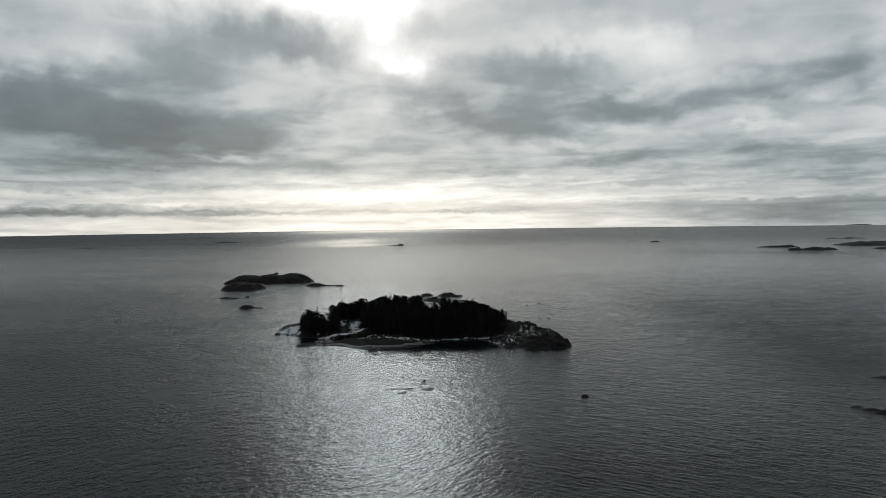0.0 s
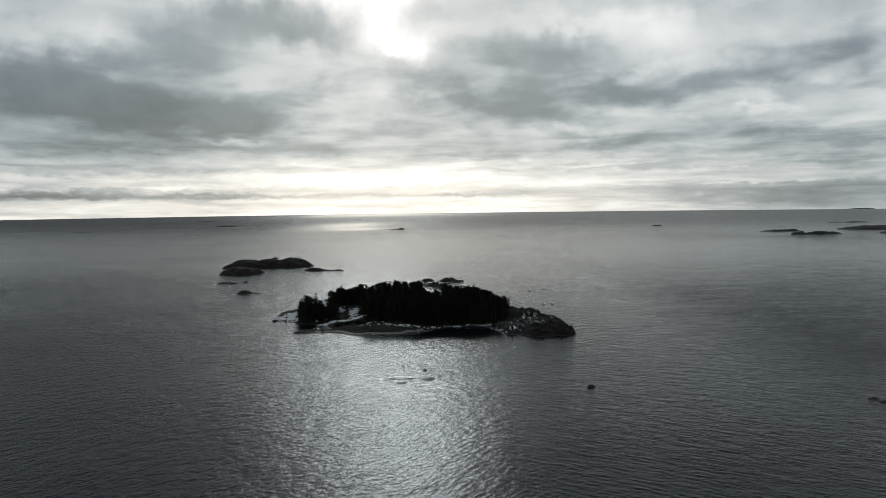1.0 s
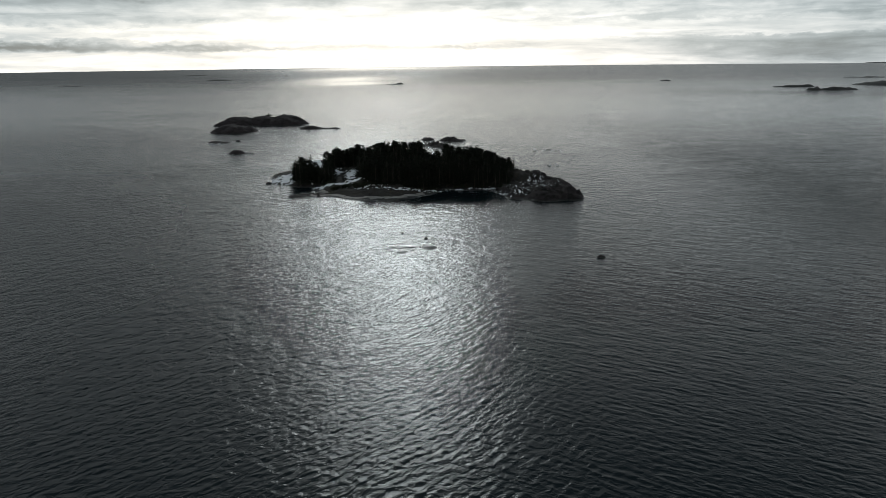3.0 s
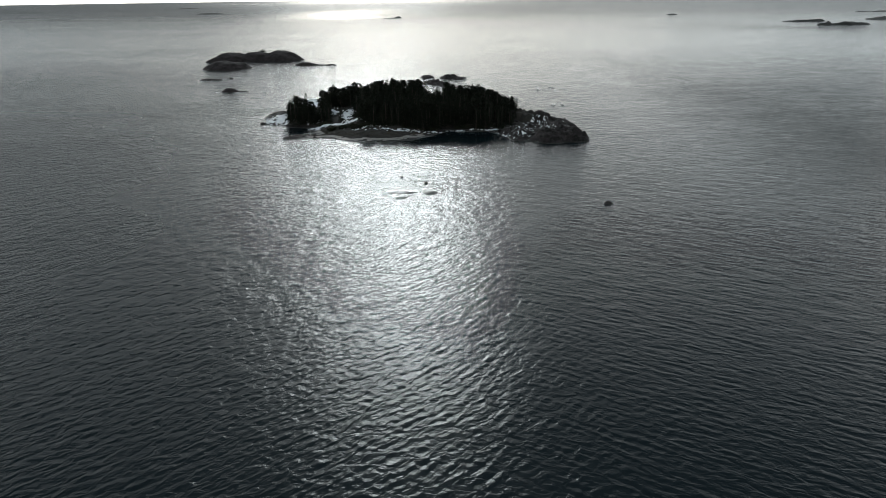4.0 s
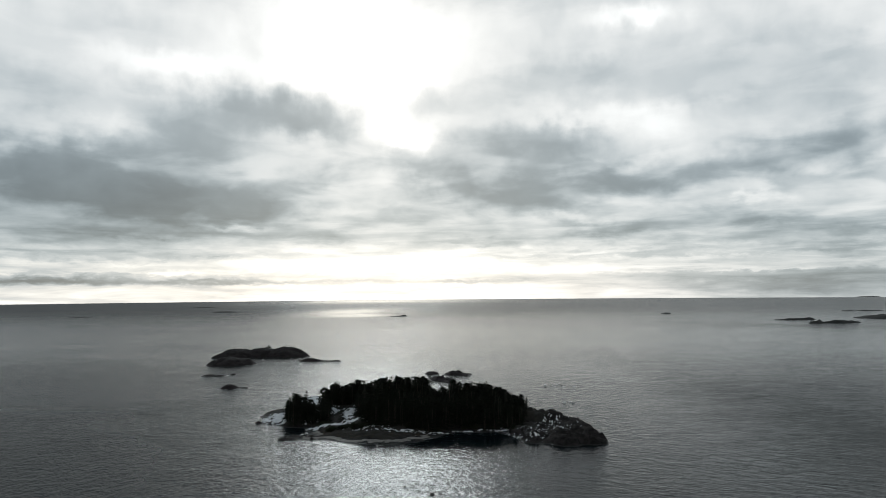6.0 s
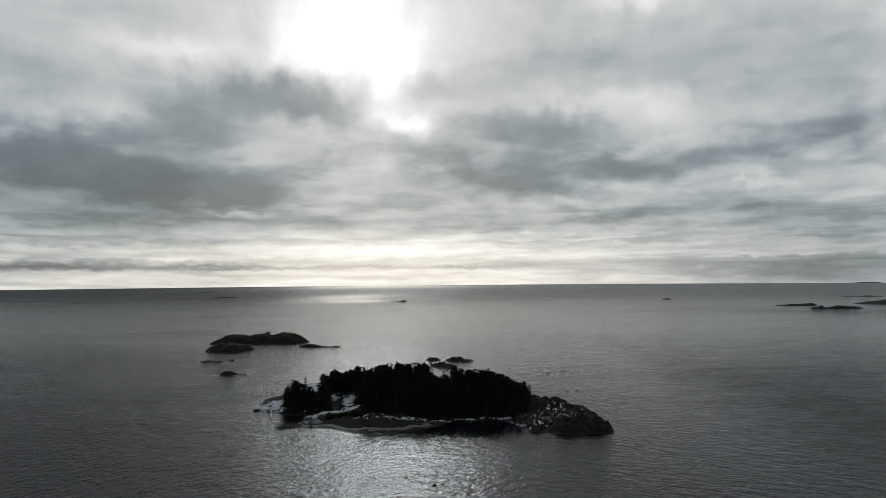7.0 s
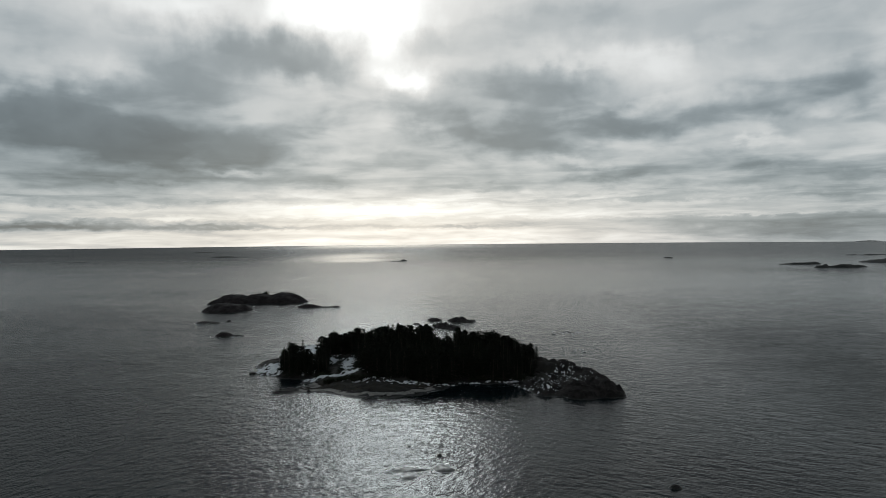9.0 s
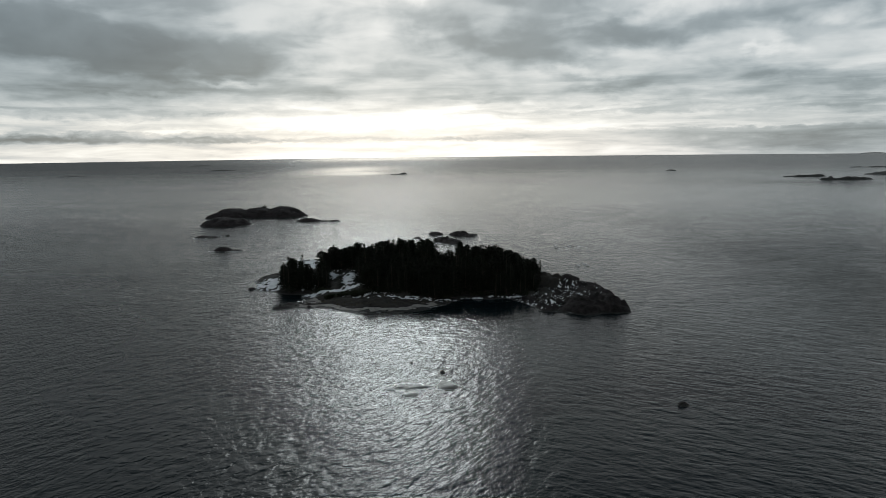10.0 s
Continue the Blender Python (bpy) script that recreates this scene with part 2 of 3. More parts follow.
def bump(k, b, height, distance, strength=1.0):
    n = k.add("ShaderNodeBump")
    k.put(n.inputs["Height"], height)
    n.inputs["Distance"].default_value, n.inputs["Strength"].default_value = distance, strength
    k.put(b.inputs["Normal"], n.outputs[0])


def gust_at(k, p):
    """Broad wander of the wind over the water."""
    return k.noise(k.vec("MULTIPLY", p, (0.02, 0.02, 0.0)), 1.0, 2, 0.5)


def sea_material():
    m, k, b = material("sea_water")
    p = k.add("ShaderNodeNewGeometry").outputs["Position"]

    def turned(angle, along, across):
        n = k.add("ShaderNodeMapping")
        k.put(n.inputs["Vector"], p)
        n.inputs["Rotation"].default_value = (0, 0, radians(angle))
        n.inputs["Scale"].default_value = (along, across, 1)
        return n.outputs[0]

    x, y, z = k.split(p)

    def fan(cx, cy, stretch):
        """Coordinates along and across wave crests that bend round an end of the island."""
        dx, dy = k.math("SUBTRACT", x, cx), k.math("SUBTRACT", y, cy)
        far = k.math("SQRT", k.math("ADD", k.math("MULTIPLY", dx, dx), k.math("MULTIPLY", dy, dy)))
        round_ = k.math("MULTIPLY", k.math("ARCTAN2", dx, k.math("MULTIPLY", dy, -1.0)), 400.0 * stretch)
        return k.xyz(far, round_)

    west_fan, east_fan = fan(-330, 420, 0.55), fan(480, 1000, 1.0)
    side = k.span(k.math("ADD", x, k.math("MULTIPLY", k.math("SUBTRACT", gust_at(k, p), 0.5), 60.0)), -25.0, 45.0)

    def crests(scale, detail, rough, warp):
        a, c = k.noise(west_fan, scale, detail, rough, warp), k.noise(east_fan, scale, detail, rough, warp)
        return k.math("ADD", k.math("MULTIPLY", a, k.math("SUBTRACT", 1.0, side)), k.math("MULTIPLY", c, side))

    wave = crests(1.1, 3, 0.5, 0.6)
    sea = crests(0.40, 2, 0.5, 0.4)
    ripple = k.noise(turned(14, 2.0, 2.6), 1.0, 2, 0.5, 0.3)
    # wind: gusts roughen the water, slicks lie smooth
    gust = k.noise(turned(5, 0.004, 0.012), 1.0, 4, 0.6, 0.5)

    def slick(cx, cy, rx, ry):
        d = k.vec("MULTIPLY", k.vec("SUBTRACT", p, (cx, cy, 0)), (1 / rx, 1 / ry, 0))
        return k.math("EXPONENT", k.math("MULTIPLY", k.vec("DOT_PRODUCT", d, d), -1.0))

    calm = k.math("MINIMUM", k.sum([slick(-255, 1880, 130, 420), slick(-190, 1560, 60, 90), slick(-430, 4300, 620, 1000), k.math("MULTIPLY", slick(7, 269, 29, 12), 0.88)]), 1.0)
    # fresher wind to the west and far out
    fresh = k.math("MULTIPLY", k.span(k.math("ADD", x, k.math("MULTIPLY", y, 0.2)), -140.0, 90.0, 1.4, 0.75), k.span(y, 900.0, 2600.0, 1.0, 1.5))
    rough = k.math("MULTIPLY", k.math("MULTIPLY", fresh, k.span(gust, 0.3, 0.7, 0.94, 1.06)), k.math("SUBTRACT", 1.0, k.math("MULTIPLY", calm, 0.75)))
    open_sea = k.span(y, 180.0, 520.0)
    height = k.sum([k.math("MULTIPLY", sea, k.span(y, 90.0, 170.0, 0.1, 0.42)), k.math("MULTIPLY", wave, k.math("SUBTRACT", 0.22, k.math("MULTIPLY", open_sea, 0.10))), k.math("MULTIPLY", ripple, 0.035)])
    height = k.math("MULTIPLY", height, rough)
    bump(k, b, height, 1.0)
    k.put(b.inputs["Base Color"], (0.003, 0.007, 0.009, 1))
    b.inputs["Specular Tint"].default_value = (0.90, 0.99, 1.04, 1)
    k.put(b.inputs["Roughness"], k.math("MULTIPLY", rough, k.math("ADD", 0.24, k.math("MULTIPLY", open_sea, -0.08))))
    b.inputs["IOR"].default_value = 1.333
    b.inputs["Specular IOR Level"].default_value = 0.19
    # shade on west, east and far water, put in as dark diffuse by position
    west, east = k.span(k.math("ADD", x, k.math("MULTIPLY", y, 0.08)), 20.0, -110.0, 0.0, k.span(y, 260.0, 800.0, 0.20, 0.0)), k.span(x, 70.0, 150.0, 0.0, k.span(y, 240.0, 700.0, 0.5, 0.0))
    # far shade is left off at the slicks, so the sunlit pools stay bright
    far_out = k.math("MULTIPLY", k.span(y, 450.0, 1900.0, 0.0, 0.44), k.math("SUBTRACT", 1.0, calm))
    shade_share = k.math("MULTIPLY", k.math("MINIMUM", k.sum([west, east, far_out]), 0.6), k.span(k.math("MULTIPLY", k.math("SUBTRACT", gust, 0.5), k.span(y, 300.0, 1200.0, 1.0, 0.25)), -0.2, 0.2, 0.9, 1.1))
    # streaks: ripple shading too fine for the waves, added to the same dark mix
    broad_streaks = k.noise(turned(4, 0.045, 0.10), 1.0, 6, 0.68, 0.4)
    fine_streaks = k.noise(turned(-6, 0.16, 0.30), 1.0, 5, 0.7, 0.3)
    streaks = k.math("ADD", k.math("MULTIPLY", k.math("SUBTRACT", broad_streaks, 0.5), 0.5), k.math("MULTIPLY", k.math("SUBTRACT", fine_streaks, 0.5), 0.75))
    shade_share = k.math("ADD", shade_share, k.math("MULTIPLY", k.math("ADD", streaks, 0.01), k.span(y, 140.0, 330.0, 0.25, 1.0)), clamp=True)
    shade_bsdf = k.add("ShaderNodeBsdfDiffuse")
    shade_bsdf.inputs[0].default_value = (0.008, 0.013, 0.015, 1)
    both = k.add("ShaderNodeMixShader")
    k.put(both.inputs[0], shade_share)
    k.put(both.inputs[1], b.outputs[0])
    k.put(both.inputs[2], shade_bsdf.outputs[0])
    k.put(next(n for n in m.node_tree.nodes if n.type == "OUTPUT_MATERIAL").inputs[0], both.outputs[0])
    return m


def rock_material(name, dark, pale, wet_top=0.5):
    """Bare granite: grain, lichen, cracks, a black band of algae at the waterline."""
    m, k, b = material(name)
    p = k.add("ShaderNodeNewGeometry").outputs["Position"]
    z = k.split(p)[2]
    broad = k.noise(p, 0.32, 5, 0.65, 0.6)
    fine = k.noise(p, 1.7, 6, 0.65)
    crack = k.voronoi(k.vec("ADD", p, k.vec("MULTIPLY", k.xyz(fine, broad, fine), (2, 2, 2))), 0.35, "DISTANCE_TO_EDGE")
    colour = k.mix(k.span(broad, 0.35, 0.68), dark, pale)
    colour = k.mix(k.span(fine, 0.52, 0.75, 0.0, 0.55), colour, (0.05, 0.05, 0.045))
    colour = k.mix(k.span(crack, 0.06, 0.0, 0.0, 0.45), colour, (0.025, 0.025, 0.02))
    tide = k.math("ADD", z, k.math("MULTIPLY", k.math("SUBTRACT", fine, 0.5), 0.7))
    colour = k.mix(k.span(tide, wet_top, wet_top * 0.4), colour, (0.022, 0.022, 0.02))
    k.put(b.inputs["Base Color"], colour)
    k.put(b.inputs["Roughness"], k.span(tide, 0.1, wet_top, 0.5, 0.9))
    b.inputs["Specular IOR Level"].default_value = 0.2
    bump(k, b, k.sum([k.math("MULTIPLY", fine, 0.6), k.math("MULTIPLY", k.span(crack, 0.0, 0.12), 0.3)]), 1.0)
    return m


def plain_material(name, a, c, scale, rough, relief=0.0, fleck=None):
    """Two tones mixed by broad and fine noise."""
    m, k, b = material(name)
    p = k.add("ShaderNodeNewGeometry").outputs["Position"]
    broad, fine = k.noise(p, scale, 4, 0.6, 0.3), k.noise(p, scale * 9, 5, 0.65)
    colour = k.mix(k.span(k.math("ADD", k.math("MULTIPLY", broad, 0.6), k.math("MULTIPLY", fine, 0.4)), 0.36, 0.64), a, c)
    if fleck:
        colour = k.mix(k.span(fine, 0.6, 0.72), colour, fleck)
    k.put(b.inputs["Base Color"], colour)
    b.inputs["Roughness"].default_value = rough
    if relief:
        bump(k, b, fine, relief)
    return m


def leaf_material(name, a, c):
    m, k, b = material(name)
    info = k.add("ShaderNodeObjectInfo").outputs["Random"]
    isle = k.add("ShaderNodeNewGeometry").outputs["Random Per Island"]
    colour = k.mix(k.math("ADD", k.math("MULTIPLY", info, 0.5), k.math("MULTIPLY", isle, 0.5)), a, c)
    k.put(b.inputs["Base Color"], colour)
    b.inputs["Roughness"].default_value = 0.9
    b.inputs["Specular IOR Level"].default_value = 0.05
    return m


SEA = sea_material()
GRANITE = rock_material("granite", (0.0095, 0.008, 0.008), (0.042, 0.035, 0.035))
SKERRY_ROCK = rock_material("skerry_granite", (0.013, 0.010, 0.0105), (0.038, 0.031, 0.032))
FAR_ROCK = plain_material("far_rock", (0.016, 0.018, 0.016), (0.045, 0.044, 0.042), 0.05, 0.95)
SOIL = plain_material("heath_soil", (0.011, 0.010, 0.008), (0.026, 0.023, 0.018), 0.25, 0.95, 0.15)
SAND = plain_material("sand", (0.15, 0.14, 0.13), (0.30, 0.28, 0.26), 0.4, 0.9, 0.05)
SNOW = plain_material("old_snow", (0.58, 0.60, 0.63), (0.80, 0.81, 0.82), 0.5, 0.7, 0.12, (0.45, 0.44, 0.42))
FOAM = plain_material("sea_foam", (0.55, 0.56, 0.56), (0.85, 0.86, 0.86), 1.2, 0.6, 0.05)
WET_ROCK = plain_material("wet_rock", (0.05, 0.047, 0.045), (0.10, 0.095, 0.09), 0.9, 0.34, 0.06)
DRY_GRASS = plain_material("dry_grass", (0.035, 0.029, 0.02), (0.08, 0.066, 0.045), 0.6, 0.95)
BARK = plain_material("bark", (0.025, 0.02, 0.017), (0.06, 0.042, 0.03), 1.5, 0.95)
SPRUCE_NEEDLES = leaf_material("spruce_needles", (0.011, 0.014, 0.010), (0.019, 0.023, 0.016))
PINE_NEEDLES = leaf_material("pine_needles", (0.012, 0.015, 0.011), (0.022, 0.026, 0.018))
JUNIPER = leaf_material("juniper_needles", (0.018, 0.025, 0.016), (0.042, 0.046, 0.03))


# ---- building helpers ----
def mesh_of(name, verts, faces, mat, smooth=True):
    me = bpy.data.meshes.new(name)
    me.from_pydata(verts, [], faces)
    me.materials.append(mat)
    if smooth:
        me.polygons.foreach_set("use_smooth", [True] * len(me.polygons))
    me.update()
    return me


def part_of(name, me, parent, label=""):
    ob = new(name, me)
    ob.parent = parent
    return tagged(ob, label)


def fbm(x, y, scale, octaves=4, seed=0.0):
    return noise.fractal(Vector((x * scale, y * scale, seed)), 1.0, 2.0, octaves)


class Field:
    """A height field over a stretch of the sea: smooth domes, joined softly, with noise on them."""

    def __init__(self, box, step, domes, rough=0.5, scale=0.12, crack=0.0, seed=0.0, soft=0.5, crack_east_of=-1e9):
        x0, y0, x1, y1 = box
        nx, ny = int((x1 - x0) / step) + 1, int((y1 - y0) / step) + 1
        self.X, self.Y = np.meshgrid(x0 + step * np.arange(nx), y0 + step * np.arange(ny))
        self.Z = np.zeros_like(self.X)
        wob = np.zeros_like(self.X)
        wob2 = np.zeros_like(self.X)
        grain = np.zeros_like(self.X)
        for j in range(ny):
            for i in range(nx):
                px, py = self.X[j, i], self.Y[j, i]
                wob[j, i] = fbm(px, py, scale * 0.6, 3, seed)
                wob2[j, i] = fbm(px, py, scale * 0.6, 3, seed + 40)
                g = fbm(px, py, scale, 5, seed + 9)
                if crack and px > crack_east_of:
                    d = noise.voronoi(Vector((px * scale * 1.6, py * scale * 0.8, seed)))[0]
                    g += crack * (min(d[1] - d[0], 0.35) / 0.35 - 0.7)
                    d = noise.voronoi(Vector((px * scale * 3.1 + py * scale * 1.4, py * scale * 2.2, seed + 5)))[0]
                    g += 0.45 * crack * (min(d[1] - d[0], 0.3) / 0.3 - 0.6)
                grain[j, i] = g
        total = np.zeros_like(self.X)
        for cx, cy, rx, ry, turn, top, *ease in domes:
            c, s = math.cos(radians(turn)), math.sin(radians(turn))
            sway = min(0.16, 2.2 / max(rx, ry))
            dx, dy = self.X - cx + wob * sway * rx, self.Y - cy + wob2 * sway * ry
            u, v = (c * dx + s * dy) / rx, (-s * dx + c * dy) / ry
            q = np.sqrt(u * u + v * v)
            h = np.where(q < 1, top * np.clip(1 - q**2.2, 0, 1) ** (ease[0] if ease else 1.0), -(q - 1) * min(rx, ry) * 0.35)
            total += np.exp(np.clip(h, -6, 60) / soft)
        base = soft * np.log(total + 1e-9)
        self.inside = base
        self.Z = base + grain * rough * np.clip((base + 0.3) / 2.2, 0.12, 1.0)
        self.grain, self.step, self.box = grain, step, box

    def height(self, x, y):
        i = int(round((x - self.box[0]) / self.step))
        j = int(round((y - self.box[1]) / self.step))
        ny, nx = self.Z.shape
        return float(self.Z[min(max(j, 0), ny - 1), min(max(i, 0), nx - 1)])

    def mesh(self, name, mat, Z=None, keep=None):
        Z = self.Z if Z is None else Z
        keep = (Z > -0.9) if keep is None else keep
        cell = keep[:-1, :-1] | keep[1:, :-1] | keep[:-1, 1:] | keep[1:, 1:]
        used = np.zeros(Z.shape, bool)
        for a in (slice(None, -1), slice(1, None)):
            for b in (slice(None, -1), slice(1, None)):
                used[a, b] |= cell
        index = np.full(Z.shape, -1)
        index[used] = np.arange(used.sum())
        verts = np.stack([self.X[used], self.Y[used], Z[used]], 1).tolist()
        j, i = np.nonzero(cell)
        faces = np.stack([index[j, i], index[j, i + 1], index[j + 1, i + 1], index[j + 1, i]], 1).tolist()
        return mesh_of(name, verts, faces, mat)

    def cover(self, name, mask, thick, mat, parent, label=""):
        """A sheet that lies on the ground where mask is above nought and dips under it at its edge."""
        Z = self.Z + np.clip(mask * thick * 3, -0.5, thick)
        return part_of(name, self.mesh(name, mat, Z, (mask > -0.02) & (self.Z > -0.3)), parent, label)

    def ridges(self, where, scale, width, seed=0.0):
        """Thin slanting streaks inside a mask."""
        mask = np.full(self.X.shape, -1.0)
        for j, i in zip(*np.nonzero(where > 0)):
            u, v = 0.85 * self.X[j, i] - 0.5 * self.Y[j, i], 0.5 * self.X[j, i] + 0.85 * self.Y[j, i]
            mask[j, i] = min(width - abs(fbm(u * 0.55, v * 1.25, scale, 3, seed)) - 0.25 * max(0.0, fbm(u, v, 0.16, 2, seed + 7)), where[j, i])
        return mask

    def patches(self, places, ragged=0.5, scale=0.35, seed=3.0):
        mask = np.full(self.X.shape, -1.0)
        for cx, cy, rx, ry in places:
            mask = np.maximum(mask, 1 - np.sqrt(((self.X - cx) / rx) ** 2 + ((self.Y - cy) / ry) ** 2))
        near = mask > -0.8
        rag = np.zeros_like(mask)
        for j, i in zip(*np.nonzero(near)):
            rag[j, i] = fbm(self.X[j, i], self.Y[j, i], scale, 4, seed)
        return np.where(near, mask + rag * ragged, -1.0)


# ---- the sea ----
def swell_height(X, Y, spacing):
    """Short wind waves that bend round both ends of the island and cross in its lee; the shortest fade where the sheet is too coarse."""
    rng = np.random.default_rng(5)
    Z = np.zeros_like(X)
    side = np.clip((X + 25 + 14 * np.sin(Y * 0.05)) / 70, 0, 1)
    side = side * side * (3 - 2 * side)
    for n in range(44):
        length = 0.7 * (2.0 / 0.7) ** (n / 43)
        west = n % 2 == 0
        cx, cy = ((-330, 420) if west else (480, 1000))
        cx, cy = cx + rng.normal(0, 120), cy + rng.normal(0, 90)
        far = np.hypot(X - cx, Y - cy)
        if n % 3 == 2:  # cross chop
            turn = radians(-90) + rng.normal(0, 1.1)
            far = X * math.cos(turn) + Y * math.sin(turn)
        high = WAVE_SLOPE * min(1.0, 1.4 / length) * length / (2 * math.pi) * rng.uniform(0.6, 1.4)
        bend = 1.1 * np.sin(X * 0.043 + n) + 1.3 * np.sin(Y * 0.051 + 2.1 * n) + 0.8 * np.sin(X * 0.13 - Y * 0.09 + 4.0 * n)
        gain = np.clip(length / (3.2 * spacing) - 0.6, 0, 1) * (((1 - side) if west else 0.8 * side) ** 0.5 * 1.35 if n % 3 < 2 else 1.0)
        s = np.sin(far * 2 * math.pi / length + rng.uniform(0, 6.28) + bend)
        Z += high * gain * (s - 0.3 * np.cos(2 * np.arcsin(np.clip(s, -1, 1))) * 0.5)
    return Z


WAVE_SLOPE = 0.0185


def sea_sheet():
    fine = np.arange(52.0, 128.01, 0.15)  # bearings that the flight looks over
    turns = np.radians(np.concatenate([fine, np.arange(132.0, 408.0, 3.0)]))
    radii = np.concatenate([[8, 20, 35, 48], 58 * np.exp(0.0023 * np.arange(820)), 58 * np.exp(0.0023 * 820) * 1.12 ** np.arange(1, 100)])
    radii = np.append(radii[radii < 4700], 4950.0)
    R, A = np.meshgrid(radii, turns, indexing="ij")
    X, Y = R * np.cos(A), R * np.sin(A)
    across = np.broadcast_to(np.diff(np.append(turns, turns[0] + 2 * math.pi)), R.shape) * R
    along = np.broadcast_to(np.diff(radii, append=5400.0)[:, None], R.shape)
    Z = swell_height(X, Y, np.maximum(across, along))
    verts = np.concatenate([[[0, 0, 0]], np.stack([X.ravel(), Y.ravel(), Z.ravel()], 1)])
    m = len(turns)
    i, j = np.meshgrid(np.arange(len(radii) - 1), np.arange(m), indexing="ij")
    a, b = 1 + i * m + j, 1 + i * m + (j + 1) % m
    faces = np.stack([a, a + m, b + m, b], -1).reshape(-1, 4).tolist() + [(0, 1 + n, 1 + (n + 1) % m) for n in range(m)]
    verts = verts.tolist()
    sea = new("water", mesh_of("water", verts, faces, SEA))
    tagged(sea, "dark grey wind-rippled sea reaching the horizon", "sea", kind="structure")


sea_sheet()

# ---- the wooded island ----
MAIN = Field((-86, 256, 62, 376), 0.45, [
    (-26, 306, 31, 40, 0, 4.6, 1.5), (-44, 320, 22, 20, 0, 3.4, 1.2), (-57, 304, 10, 9, 0, 1.8), (-43, 280, 10, 3.4, 27, 0.8), (12, 313, 24, 28, 0, 5.0, 1.3), (-59, 322, 19, 24, 10, 2.8, 1.3), (-12, 322, 22, 18, 0, 6.6),
    (32, 288, 14, 16, -20, 1.8), (44.4, 274, 7.0, 12.0, 20, 4.1), (38, 272.5, 7, 12, 0, 4.2), (28.5, 272.5, 5.5, 7.5, 0, 2.7),
    (24, 281, 4.5, 5.5, 0, 1.8), (36, 300, 13, 7, -25, 5.2), (30.5, 303, 8, 7, 0, 5.6), (43.5, 287, 7, 9, 0, 3.4), (45, 303, 6, 9, 0, 1.6), (-63, 352, 10, 18, 0, 2.4), (-69, 306, 6, 3, 0, 0.6), (-53, 279, 8, 3, 0, 0.35), (-57, 275, 3.4, 1.6, 0, 0.9)],
    rough=1.15, scale=0.19, crack=0.8, seed=2.0, soft=0.25, crack_east_of=19.0)
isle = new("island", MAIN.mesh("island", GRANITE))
tagged(isle, "low granite island with pine wood and rocky headland", "island", kind="structure")
X, Y, Z = MAIN.X, MAIN.Y, MAIN.Z
soil_mask = MAIN.patches([(-22, 312, 44, 33), (10, 312, 22, 25), (-56, 318, 14, 16)], 0.35, 0.15, 7.0)
MAIN.cover("heath", np.minimum(soil_mask + 0.3, Z - 0.75), 0.08, SOIL, isle, "dark heath and needle litter under the trees")
sand_mask = np.minimum(np.minimum(0.62 - Z, Z - 0.22) * 2, np.minimum(X + 52, -8 - X) * 0.2)
sand_mask = np.where(Y < 290, sand_mask, -1.0) + 0.10 * np.sin(X * 0.9 + 0.6 * Y) * np.sin(X * 0.37 - Y * 1.3) - 0.30 * np.abs(MAIN.grain)
MAIN.cover("beach", sand_mask, 0.06, SAND, isle, "narrow pale sand beach along the shore")
snow_mask = MAIN.patches([(-39.5, 309, 3.2, 14), (-42, 291.5, 11, 2.6), (-66, 311, 9, 8), (-53, 301, 3.5, 2.6), (-61, 345, 9, 8),
                          (-50, 316, 6, 6), (-47.5, 314, 2.5, 4), (-62, 350, 7, 8), (-18, 335, 3, 3)], 0.95, 0.75, 3.0)
snow_mask = np.maximum(snow_mask, MAIN.patches([(-30, 283.0, 8, 1.0), (-21, 280.0, 7, 0.9), (-13, 280.8, 6, 0.9), (-5, 283.3, 6, 0.8), (5, 286.0, 6, 0.8), (15, 286.5, 5, 0.8)], 1.9, 0.95, 4.0) - 0.25)
MAIN.cover("snow_patch", snow_mask, 0.16, SNOW, isle, "thawing patches of old snow")
cleft = MAIN.ridges(MAIN.patches([(24, 287, 7, 11), (33, 292, 10, 9), (27, 276, 9, 9), (36, 280, 9, 9), (43, 286, 6, 6)], 0.5, 0.4, 5.0), 0.8, 0.10, 6.0)
MAIN.cover("snow_drift", cleft, 0.10, SNOW, isle, "snow lying in the clefts of the rock")


# ---- trees ----
def spray(verts, faces, at, out, size, droop):
    """One flat bough end: a bent kite of needles."""
    side = Vector((-out.y, out.x, 0))
    if side.length < 1e-3:
        side = Vector((1, 0, 0))
    side = (side.normalized() + Vector((random.uniform(-0.4, 0.4), random.uniform(-0.4, 0.4), random.uniform(-0.7, 0.7)))).normalized()
    n = len(verts)
    tip = at + out * size + Vector((0, 0, -droop * size))
    mid = at + out * size * 0.45 + Vector((0, 0, size * 0.08))
    verts += [at[:], (mid + side * size * 0.42)[:], tip[:], (mid - side * size * 0.42)[:]]
    faces += [(n, n + 1, n + 2), (n, n + 2, n + 3)]


def tube(verts, faces, a, b, ra, rb, sides=6):
    axis = (b - a).normalized()
    u = axis.orthogonal().normalized()
    v = axis.cross(u)
    n = len(verts)
    for p, r in ((a, ra), (b, rb)):
        verts += [(p + (u * math.cos(2 * math.pi * s / sides) + v * math.sin(2 * math.pi * s / sides)) * r)[:] for s in range(sides)]
    faces += [(n + s, n + (s + 1) % sides, n + sides + (s + 1) % sides, n + sides + s) for s in range(sides)]


